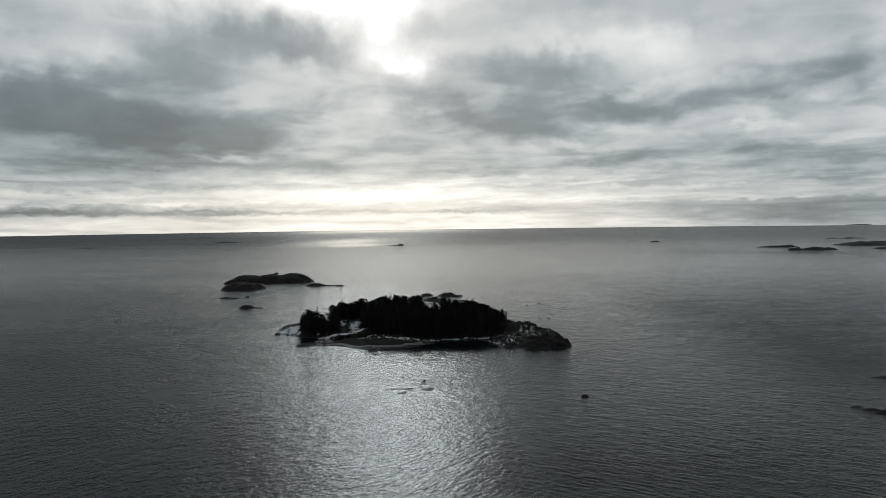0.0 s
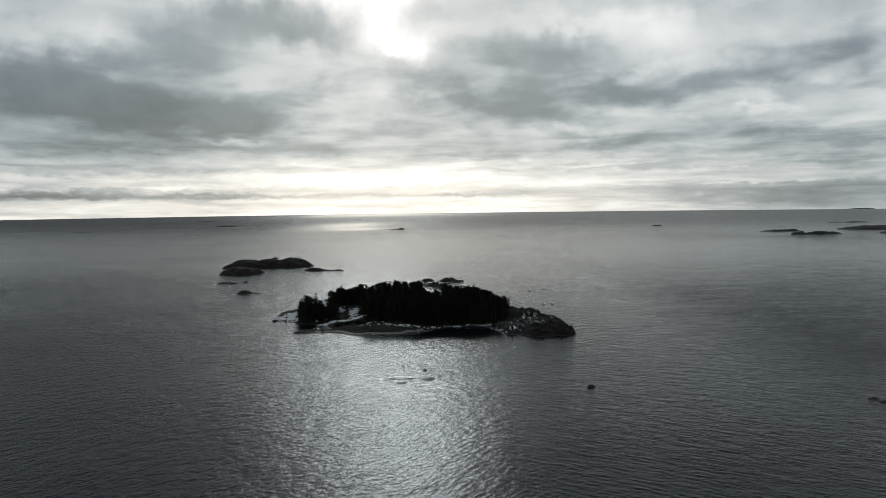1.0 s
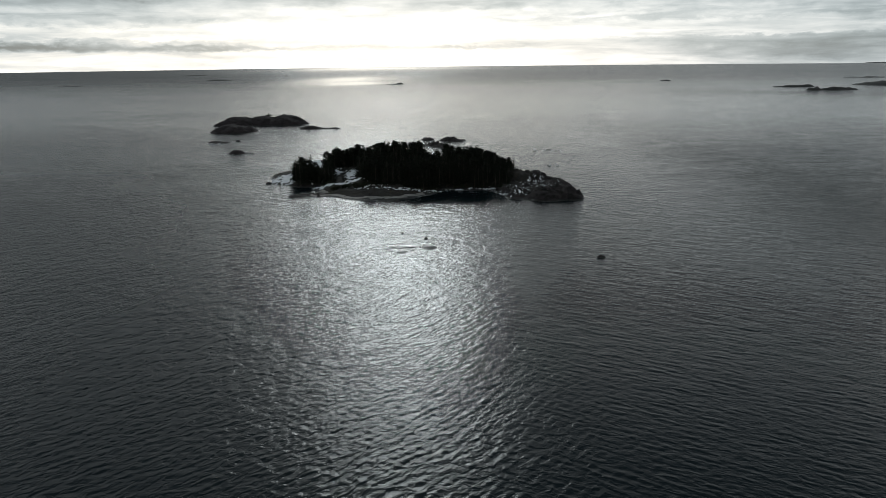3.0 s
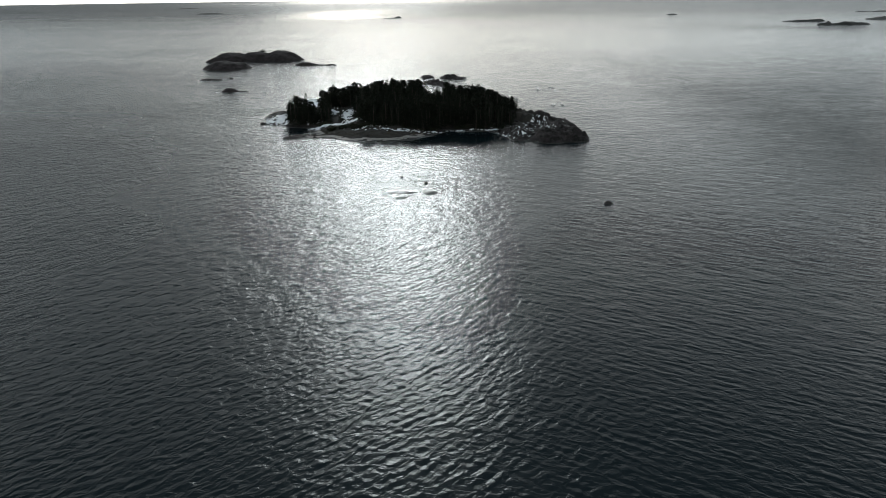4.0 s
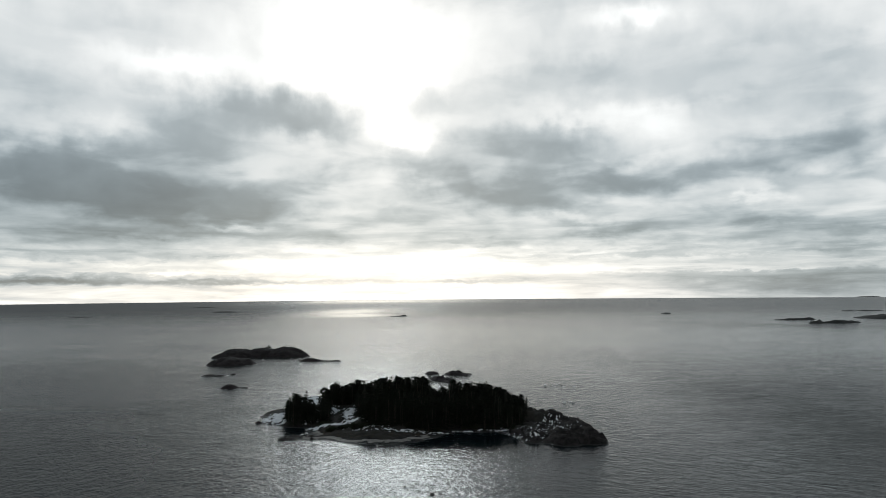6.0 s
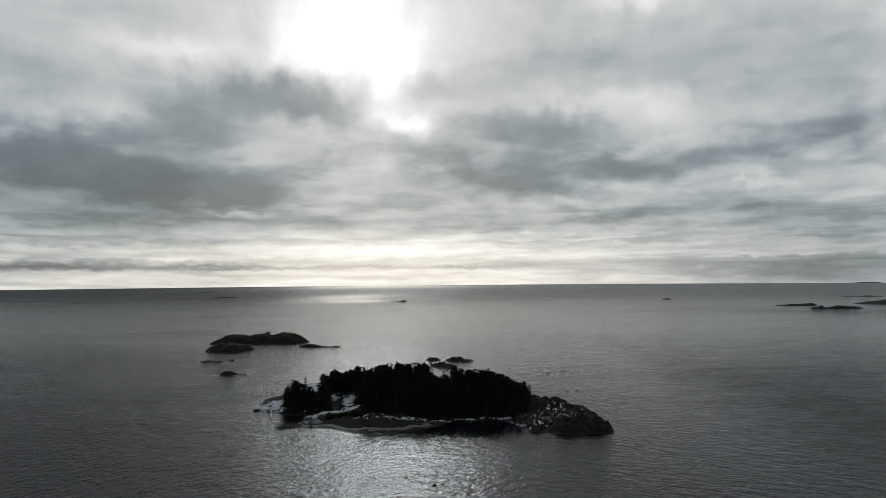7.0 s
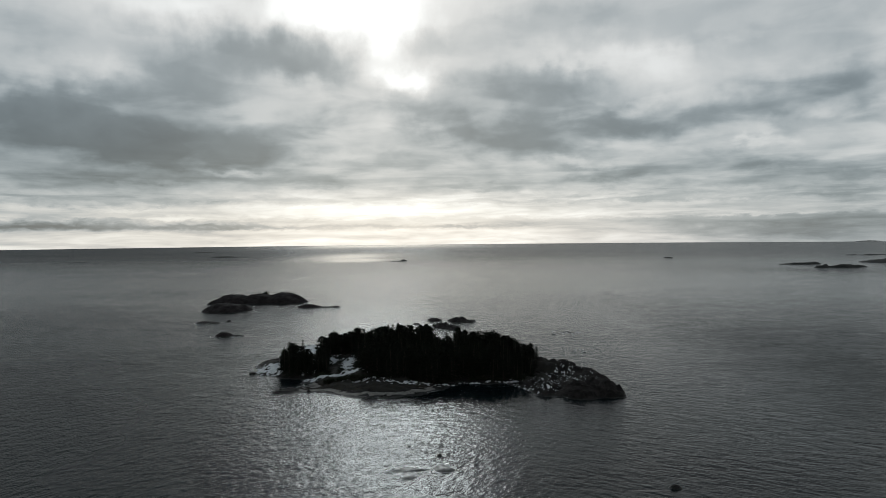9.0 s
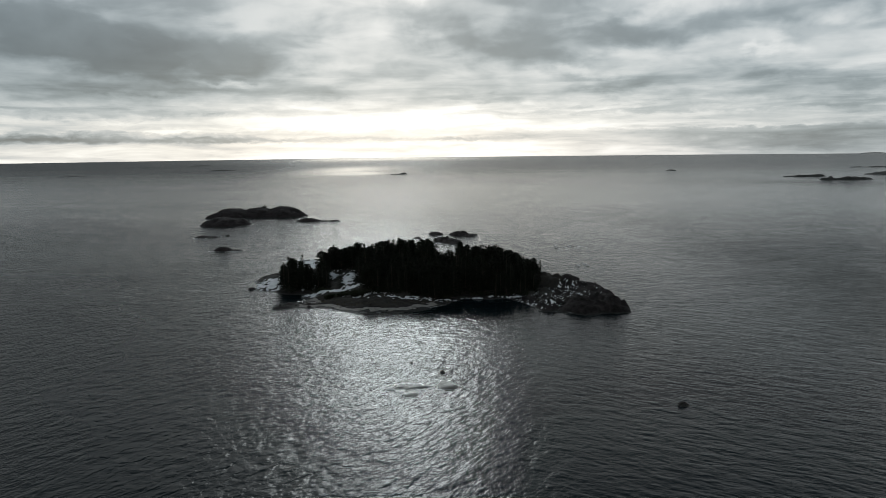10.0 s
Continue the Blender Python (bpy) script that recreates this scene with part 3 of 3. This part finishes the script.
def spruce(seed, tall, wide):
    random.seed(seed)
    tv, tf, cv, cf = [], [], [], []
    lean = Vector((random.uniform(-0.02, 0.02), random.uniform(-0.02, 0.02), 1))
    tube(tv, tf, Vector((0, 0, -0.6)), lean * tall * 0.5, 0.17, 0.10)
    tube(tv, tf, lean * tall * 0.5, lean * tall, 0.10, 0.02)
    levels = int(tall * 2.1)
    for n in range(levels):
        f = 0.07 + 0.92 * n / (levels - 1)
        reach = wide * (1 - f) ** 0.85 * random.uniform(0.75, 1.15) + 0.08
        at = lean * tall * f
        for b in range(7):
            a = 2 * math.pi * (b + random.random()) / 7
            out = Vector((math.cos(a), math.sin(a), random.uniform(-0.15, 0.1)))
            r = reach * random.uniform(0.6, 1.15)
            if n % 3 == 0 and r > 0.5:
                tube(tv, tf, at, at + out * r * 0.8, 0.035, 0.01, 3)
            steps = max(2, int(r / 0.38))
            for s in range(steps):
                d = r * (s + 0.4) / steps
                o = (out + Vector((random.uniform(-0.6, 0.6), random.uniform(-0.6, 0.6), 0))).normalized()
                spray(cv, cf, at + out * d - Vector((0, 0, 0.18 * d * d / max(r, 0.3))), o, random.uniform(0.45, 0.75) * (1 - 0.45 * f), random.uniform(0.15, 0.6))
    for s in range(6):
        spray(cv, cf, lean * (tall * (0.93 + 0.01 * s)), Vector((random.uniform(-0.3, 0.3), random.uniform(-0.3, 0.3), 1)).normalized(), 0.5, 0)
    return tv, tf, cv, cf


def pine(seed, tall, wide):
    random.seed(seed)
    tv, tf, cv, cf = [], [], [], []
    bend = Vector((random.uniform(-0.1, 0.1), random.uniform(-0.1, 0.1), 1))
    joints = [Vector((0, 0, -0.6))] + [bend * tall * f + Vector((random.uniform(-0.15, 0.15), random.uniform(-0.15, 0.15), 0)) for f in (0.3, 0.55, 0.8, 0.95)]
    for (a, b), (ra, rb) in zip(zip(joints, joints[1:]), ((0.2, 0.17), (0.17, 0.13), (0.13, 0.08), (0.08, 0.03))):
        tube(tv, tf, a, b, ra, rb, 7)
    for c in range(34):
        f = 0.12 + 0.86 * (c + random.random()) / 34
        a = random.uniform(0, 2 * math.pi)
        r = wide * random.uniform(0.3, 1.0) * math.sqrt(max(0.02, 1 - max(0.0, (f - 0.35) / 0.65) ** 1.6))
        start = bend * tall * f * 0.95
        heart = start + Vector((math.cos(a) * r, math.sin(a) * r, random.uniform(0.0, 0.5)))
        tube(tv, tf, start, heart, 0.06, 0.015, 4)
        big = random.uniform(0.55, 0.95) * (1.1 - 0.45 * f)
        for s in range(36):
            o = Vector((random.gauss(0, 1), random.gauss(0, 1), random.gauss(0.25, 0.7))).normalized()
            spot = heart + Vector((o.x * big * random.uniform(0.3, 1.1), o.y * big * random.uniform(0.3, 1.1), o.z * big * 0.7))
            spray(cv, cf, spot, (o + Vector((0, 0, 0.6))).normalized(), random.uniform(0.35, 0.6), 0.0)
    return tv, tf, cv, cf


def tree(kind, seed, tall, wide):
    tv, tf, cv, cf = (spruce if kind == "spruce" else pine)(seed, tall, wide)
    ob = new(kind + "_tree")
    part_of("trunk", mesh_of("trunk", tv, tf, BARK), ob)
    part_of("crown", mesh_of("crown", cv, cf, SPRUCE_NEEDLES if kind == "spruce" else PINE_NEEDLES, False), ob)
    text = "dark green spruce with a narrow pointed crown" if kind == "spruce" else "dark pine with a ragged rounded crown"
    return tagged(ob, text + " on the island", "tree", "trees of the wooded island")


def shrub(seed):
    random.seed(seed)
    cv, cf = [], []
    for s in range(130):
        a, r = random.uniform(0, 2 * math.pi), random.random() ** 0.5
        out = Vector((math.cos(a) * r, math.sin(a) * r, random.uniform(0.3, 1.2))).normalized()
        spray(cv, cf, Vector((math.cos(a) * r * 0.9, math.sin(a) * r * 0.9, random.uniform(-0.2, 0.9) * (1.1 - r))), out, random.uniform(0.3, 0.5), 0.2)
    ob = new("juniper_shrub", mesh_of("juniper_shrub", cv, cf, JUNIPER, False))
    return tagged(ob, "low dark juniper bush on heath", "shrub", "junipers of the wooded island")


KINDS = [tree("spruce", 1, 9.0, 1.9), tree("spruce", 2, 9.0, 1.6), tree("spruce", 3, 9.0, 2.1), tree("spruce", 8, 9.0, 1.8),
         tree("pine", 4, 9.0, 1.7), tree("pine", 5, 9.0, 2.0), tree("pine", 6, 9.0, 1.6), tree("pine", 7, 9.0, 1.9)]
USED = set()


def plant(kind, x, y, tall, ground, sink=0.1):
    turn = random.uniform(0, 360)
    wide = tall * random.uniform(1.05, 1.35)
    m = pose(x, y, ground - sink, 0, 0, turn) @ Matrix.Diagonal((wide / 9, wide / 9, tall / 9, 1))
    if kind not in USED:
        USED.add(kind)
        kind.matrix_basis = m
    else:
        copy_thing(kind, m)


def in_wood(x, y):
    """Where the wood grows: two dense stands and a thin one on the western point."""
    w = 1.2 * fbm(x, y, 0.12, 3, 20)
    main = ((x + 14) / (25 + w)) ** 2 + ((y - 310) / (30 + w)) ** 2 < 1 and y > 283.5 + w - 2.5 * min(max((x + 26) / 12, 0), 1) and x > -36 + w
    east = ((x - 10.5) / (18.5 + w)) ** 2 + ((y - 306) / (23 + w)) ** 2 < 1
    west = ((x + 55.5) / (8.5 + w)) ** 2 + ((y - 304) / (9.5 + w)) ** 2 < 1
    link = abs(x + 39) < 14 and 323 < y < 340
    return main or east or west or link


random.seed(11)
stems = []
for _ in range(14000):
    x, y = random.uniform(-72, 34), random.uniform(282, 342)
    if not in_wood(x, y) or MAIN.height(x, y) < 0.6:
        continue
    if any((x - a) ** 2 + (y - b) ** 2 < 1.85**2 for a, b in stems):
        continue
    stems.append((x, y))
for spot_xy in ((-41.2, 294.8), (-46.5, 297.5), (-48.5, 299.5)):
    stems.append(spot_xy)
random.seed(12)
for x, y in stems:
    pick = random.choice(KINDS[:4]) if random.random() < (0.45 if x > -46 else 0.3) else random.choice(KINDS[4:])
    tall = random.uniform(7.4, 9.3) if x > -38 else random.uniform(8.0, 9.8)
    if y > 314 and x < -20:
        tall = random.uniform(0.9, 1.06) * (10.8 + min(0, (x + 32) * 0.06))
    tall *= 1 - 0.36 * min(max((x - 12) / 20, 0), 1)
    if abs(x + 4.0) < 3.2 and y > 296:
        tall *= 0.62
    if -57.5 < x < -43 and y < 318:
        tall *= 0.7
    tall *= 0.97 - 0.05 * min(max((-26 - x) / 14, 0), 1) * (y > 314)
    plant(pick, x, y, tall, MAIN.height(x, y))

random.seed(14)
bush, planted = shrub(1), False
for n in range(120):
    x = random.uniform(-60, 24)
    y = 283.5 + random.uniform(0, 4) + (8 if x < -44 else 0) + (3 if x > 0 else 0)
    s = random.uniform(0.5, 1.5)
    if MAIN.height(x, y) < 0.6:
        continue
    m = pose(x, y, MAIN.height(x, y) - 0.1, 0, 0, random.uniform(0, 360)) @ Matrix.Diagonal((s, s, s * random.uniform(0.7, 1.2), 1))
    if not planted:
        planted = True
        bush.matrix_basis = m
    else:
        copy_thing(bush, m)
copy_thing(bush, pose(-143, 584, 7.0) @ Matrix.Diagonal((1.6, 1.6, 2.0, 1)))


# ---- boulders ----
def boulder_mesh(seed, mat, flat=0.65):
    """A block of granite: a ball split along a few planes, with worn, uneven faces."""
    rng = random.Random(seed)
    bm = bmesh.new()
    bmesh.ops.create_icosphere(bm, subdivisions=3, radius=1)
    planes = [(Vector((rng.gauss(0, 1), rng.gauss(0, 1), rng.gauss(0, 0.8))).normalized(), rng.uniform(0.55, 0.85)) for _ in range(9)]
    for v in bm.verts:
        for n, d in planes:
            over = v.co.dot(n) - d
            if over > 0:
                v.co -= n * over * 0.92
        p = v.co * 1.6 + Vector((seed * 7.0, 0, 0))
        v.co *= 1 + 0.14 * noise.noise(p) + 0.05 * noise.noise(p * 3.3)
        v.co.z *= flat
    me = bpy.data.meshes.new("boulder")
    bm.to_mesh(me)
    bm.free()
    me.materials.append(mat)
    me.polygons.foreach_set("use_smooth", [False] * len(me.polygons))
    return me


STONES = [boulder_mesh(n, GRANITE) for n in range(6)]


def scatter(count, seed, box, big, parent, field):
    random.seed(seed)
    made = 0
    for _ in range(count * 30):
        x, y = random.uniform(box[0], box[2]), random.uniform(box[1], box[3])
        h = field.height(x, y)
        if h < -0.15 or made >= count:
            continue
        s = random.uniform(*big) * (0.4 + 0.6 * random.random() ** 2)
        ob = part_of("boulder", random.choice(STONES), parent)
        ob.matrix_basis = pose(x, y, h + 0.1 * s, random.uniform(-12, 12), random.uniform(-12, 12), random.uniform(0, 360)) @ Matrix.Diagonal((s * random.uniform(0.8, 1.4), s, s * random.uniform(0.7, 1.1), 1))
        made += 1


scatter(60, 21, (20, 262, 54, 306), (0.3, 1.2), isle, MAIN)
scatter(60, 22, (-8, 280, 24, 289), (0.3, 1.1), isle, MAIN)
scatter(60, 23, (-80, 296, -48, 340), (0.3, 1.3), isle, MAIN)
scatter(26, 24, (-60, 272, -46, 282), (0.3, 0.9), isle, MAIN)

scatter(70, 25, (-46, 266, -8, 286), (0.15, 0.55), isle, MAIN)


def grass_tufts(count, seed, box):
    """Bleached tussocks above the beach: thin bent blades, one sheet of many."""
    rng = random.Random(seed)
    verts, faces = [], []
    while count:
        x, y = rng.uniform(box[0], box[2]), rng.uniform(box[1], box[3])
        h = MAIN.height(x, y)
        if not 0.5 < h < 1.6 or fbm(x, y, 0.3, 2, 31.0) < -0.05:
            continue
        count -= 1
        for _ in range(7):
            a, tall = rng.uniform(0, 6.28), rng.uniform(0.25, 0.6)
            out, n = Vector((math.cos(a), math.sin(a), 0)), len(verts)
            foot = Vector((x, y, h - 0.05)) + out * rng.uniform(0, 0.25)
            side = Vector((-out.y, out.x, 0)) * 0.03
            verts += [(foot - side)[:], (foot + side)[:], (foot + out * tall * 0.45 + Vector((0, 0, tall)))[:]]
            faces.append((n, n + 1, n + 2))
    tufts = new("dry_grass", mesh_of("dry_grass", verts, faces, DRY_GRASS, False))
    tagged(tufts, "bleached dry grass above the island's beach", "grass", kind="stuff")


grass_tufts(700, 61, (-52, 274, 20, 292))


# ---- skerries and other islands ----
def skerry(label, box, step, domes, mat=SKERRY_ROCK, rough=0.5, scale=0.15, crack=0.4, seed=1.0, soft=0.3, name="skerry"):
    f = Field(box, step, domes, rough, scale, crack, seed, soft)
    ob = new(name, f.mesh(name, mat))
    tagged(ob, label, "rock island" if name != "rock" else "rock", kind="structure" if name == "island" else "", group="skerries" if name == "skerry" else "")
    return ob, f


bare, BARE = skerry("bare two-humped granite island in the sea", (-196, 498, -104, 622), 1.0, [
    (-155, 524, 17, 14, 6, 5.6), (-146, 527, 9, 9, 0, 4.2), (-130, 587, 19, 17, -8, 7.6), (-148, 588, 18, 17, 0, 6.8), (-167, 584, 19, 15, 6, 6.6), (-178, 578, 9, 8, 0, 3.8)],
    rough=0.9, scale=0.11, crack=0.45, seed=4, name="island")
skerry("low whaleback skerry with a tail of rocks", (-116, 530, -74, 560), 0.6, [(-101, 545, 9.5, 7, 0, 2.4), (-90, 544, 5, 3, 0, 0.7), (-83, 543.5, 4.5, 2.5, 0, 1.0)], seed=5)
skerry("small flat skerry washed by waves", (-156, 446, -132, 470), 0.5, [(-147, 459, 5, 4.5, 0, 1.1), (-141, 457, 4, 3, 0, 0.8)], seed=6)
skerry("small peaked skerry washed by waves", (-128, 394, -104, 414), 0.5, [(-117, 404, 5, 4, 0, 1.9), (-110, 404, 3, 1.8, 0, 0.5)], seed=7)
skerry("tiny rock just above the water", (-138, 461, -130, 469), 0.4, [(-134.4, 465, 1.6, 1.5, 0, 0.7)], seed=8, name="rock")
skerry("cluster of bare rocks behind the wooded island", (-22, 408, 24, 482), 0.6, [
    (-10, 460, 4.5, 9, 10, 1.6), (-4.5, 430, 6.5, 12, 12, 2.0), (0, 423, 5, 8, -8, 1.5), (4, 456, 6.5, 9, 0, 2.0), (9, 450, 4, 7, 0, 1.3), (12.5, 456, 2, 4, 0, 0.7), (11, 443, 1.6, 2.5, 0, 0.4)],
    rough=1.0, scale=0.25, crack=1.0, seed=9)
skerry("low rock behind the wooded island", (-27, 438, -14, 450), 0.5, [(-20.3, 444, 2.6, 2.3, 0, 0.7)], seed=10, name="rock")
skerry("dark boulder standing in open water", (36, 186, 45, 194), 0.25, [(40.4, 190, 1.35, 1.15, 0, 0.6)], rough=0.25, scale=0.6, seed=11, name="rock")
skerry("small dark boulder in the glittering water", (-9, 208, -3, 214), 0.2, [(-5.9, 210.8, 0.62, 0.58, 0, 0.55)], rough=0.2, scale=0.8, seed=12, name="rock")
skerry("tiny stone in the glittering water", (-15, 216, -11, 220), 0.2, [(-13.0, 217.8, 0.5, 0.4, 0, 0.3)], rough=0.15, scale=0.8, seed=13, name="rock")
skerry("flat skerry in the open water", (126, 198, 152, 220), 0.3, [(139, 207.2, 5.5, 1.1, -12, 0.5), (146, 206, 5, 1.6, 0, 0.7)], rough=0.5, scale=0.4, seed=14)
skerry("rocky skerry with boulders in open water", (98, 158, 134, 186), 0.3, [(111, 172.2, 2.6, 0.9, -15, 0.5), (113.5, 169.6, 3.4, 1.3, -20, 0.8), (121, 167, 6, 2.2, 0, 1.1), (108.6, 175.5, 1.6, 0.6, 0, 0.35)], rough=0.7, scale=0.4, seed=15)



# ---- breaking water ----
def foam(label, lines, seed, lie=0.07):
    """Ragged ribbons of foam lying on the water: start, end, width, sway."""
    rng = random.Random(seed)
    verts, faces = [], []
    for x0, y0, x1, y1, wide, sway in lines:
        n = max(8, int(math.hypot(x1 - x0, y1 - y0) / 0.22))
        turn, start = rng.uniform(0, 6.28), len(verts)
        side = Vector((y0 - y1, x1 - x0)).normalized()
        for s in range(n + 1):
            f = s / n
            off = sway * math.sin(turn + f * 7.0) + 0.5 * sway * noise.noise(Vector((f * 9.0, turn, seed)))
            w = wide * math.sin(math.pi * f) ** 0.5 * max(0.05, 0.55 + 1.1 * noise.noise(Vector((f * 14.0, seed, turn))))
            px, py = x0 + (x1 - x0) * f + side.x * off, y0 + (y1 - y0) * f + side.y * off
            crest = lie + 0.03 + 0.06 * w
            verts += [(px + side.x * w, py + side.y * w, lie), (px, py, crest), (px - side.x * w, py - side.y * w, lie)]
        for s in range(n):
            a = start + s * 3
            faces += [(a, a + 3, a + 4, a + 1), (a + 1, a + 4, a + 5, a + 2)]
    ob = new("breaking_wave", mesh_of("breaking_wave", verts, faces, FOAM))
    return tagged(ob, label, "sea foam", kind="stuff")


skerry("smooth pale rock just awash in glittering shallows", (-9, 196, 0, 207), 0.2, [(-4.5, 201.2, 1.8, 1.7, 10, 0.55), (-5.6, 203.2, 1.0, 1.5, 0, 0.34)], WET_ROCK, rough=0.08, scale=0.5, seed=51, name="rock", crack=0)
skerry("flat pale rock awash among breaking waves", (-18, 193, -7, 206), 0.2, [(-12.2, 197.0, 1.5, 1.2, 25, 0.32), (-10.2, 201.5, 2.6, 0.6, 10, 0.26), (-14.6, 201.4, 1.3, 0.5, 20, 0.25)], WET_ROCK, rough=0.10, scale=0.6, seed=52, name="rock", crack=0)
foam("thin white foam over a shoal", [(-18.4, 199.4, -15.6, 202.6, 0.24, 0.3), (-18.0, 199.2, -15.0, 200.6, 0.21, 0.4), (-16.2, 202.9, -10.6, 203.4, 0.17, 0.4), (-10.8, 203.2, -7.8, 200.4, 0.17, 0.3), (-14.8, 199.0, -13.2, 196.4, 0.21, 0.3),
     (-13.6, 195.6, -10.6, 195.8, 0.18, 0.3), (-10.8, 196.2, -9.8, 199.2, 0.18, 0.3), (-10.0, 199.4, -6.6, 200.2, 0.17, 0.4), (-6.4, 204.6, -4.0, 205.0, 0.15, 0.3), (-6.0, 199.4, -3.0, 199.6, 0.15, 0.2),
     (-17.4, 200.6, -14.6, 198.8, 0.18, 0.5), (-13.0, 201.6, -10.8, 199.6, 0.14, 0.4)], 1, 0.17)
random.seed(53)
for cx, cy, count in ((57, 403, 4), (53, 349, 3)):
    for _ in range(count):
        x, y = cx + random.uniform(-7, 7) * (0.6 if cy < 360 else 1), cy + random.uniform(-7, 7)
        r = random.uniform(0.3, 0.7)
        skerry("small stone awash in open water", (x - 2, y - 2, x + 2, y + 2), 0.25, [(x, y, r * 1.3, r, 0, 0.15)], rough=0.1, scale=0.7, seed=x, name="rock", crack=0)
random.seed(54)
flecks = []
for cx, cy, rx, ry, count in ((59, 403, 8, 5, 22), (53, 348, 4, 4, 9)):
    for _ in range(count):
        x, y, half = cx + random.uniform(-rx, rx), cy + random.uniform(-ry, ry), random.uniform(0.4, 1.1)
        flecks.append((x - half, y + random.uniform(-0.3, 0.3), x + half, y + random.uniform(-0.3, 0.3), random.uniform(0.18, 0.38), 0.25))
foam("white flecks of foam over sunken stones", flecks, 2)
foam("faint foam round low skerries", [(-152, 455, -146, 453.8, 0.45, 0.7), (-145, 453.6, -140, 454.4, 0.4, 0.6), (-140, 460, -136, 463, 0.4, 0.5), (-124, 401.6, -117, 399.4, 0.45, 0.6), (-115, 400, -108, 402.4, 0.42, 0.7), (-122, 405, -120, 407.5, 0.35, 0.4)], 3)
foam("thin line of surf along the island's shore", [(-50, 276.8, -38, 270.6, 0.22, 0.4), (-40, 270.4, -26, 267.6, 0.30, 0.4), (-28, 267.4, -16, 269.2, 0.26, 0.4), (-17, 269.6, -6, 275.8, 0.18, 0.3)], 4)

# far islands
skerry("long low island far off, dark against the sea", (535, 1150, 630, 1186), 2.0, [(577, 1168, 24, 9, 0, 2.6), (598, 1166, 18, 10, 0, 3.6), (560, 1168, 13, 6, 0, 1.2)], FAR_ROCK, seed=16, scale=0.07, crack=0, rough=1.8, name="island")
skerry("low wooded island far off", (530, 1026, 640, 1070), 2.0, [(584, 1046, 26, 10, 0, 4.0), (553, 1046, 14, 8, 0, 3.0), (556, 1048, 5, 5, 0, 5.6), (606, 1050, 14, 8, 0, 3.0)], FAR_ROCK, seed=17, scale=0.08, crack=0, rough=2.2, name="island")
skerry("long dark island far off", (690, 1150, 940, 1270), 4.0, [(775, 1215, 66, 34, 0, 6.0), (860, 1215, 66, 34, 0, 6.5)], FAR_ROCK, seed=18, scale=0.06, crack=0, rough=2.2, name="island")
skerry("dark islet far off", (655, 1020, 790, 1080), 4.0, [(712, 1050, 40, 16, 0, 4.0)], FAR_ROCK, seed=19, scale=0.07, crack=0, rough=1.8, name="island")
for n, (x, y, rx, ry, top) in enumerate(((487, 1535, 11, 14, 1.6), (-930, 2660, 44, 30, 2.6), (-613, 1930, 36, 26, 3.6), (-840, 1590, 28, 10, 1.2),
                                         (-100, 1497, 20, 8, 0.9), (-92, 1530, 7, 6, 1.8), (935, 1612, 16, 8, 1.2), (975, 1600, 36, 10, 1.8), (2735, 4400, 70, 60, 3.5))):
    skerry("far low skerry, dark against the pale sea", (x - rx * 1.4, y - ry * 1.4, x + rx * 1.4, y + ry * 1.4), max(rx / 12, 1.0),
           [(x, y, rx, ry, 0, top), (x + rx * 0.4, y, rx * 0.55, ry * 0.8, 0, top * 0.8)], FAR_ROCK, seed=30 + n, scale=0.05, crack=0, rough=0.9)
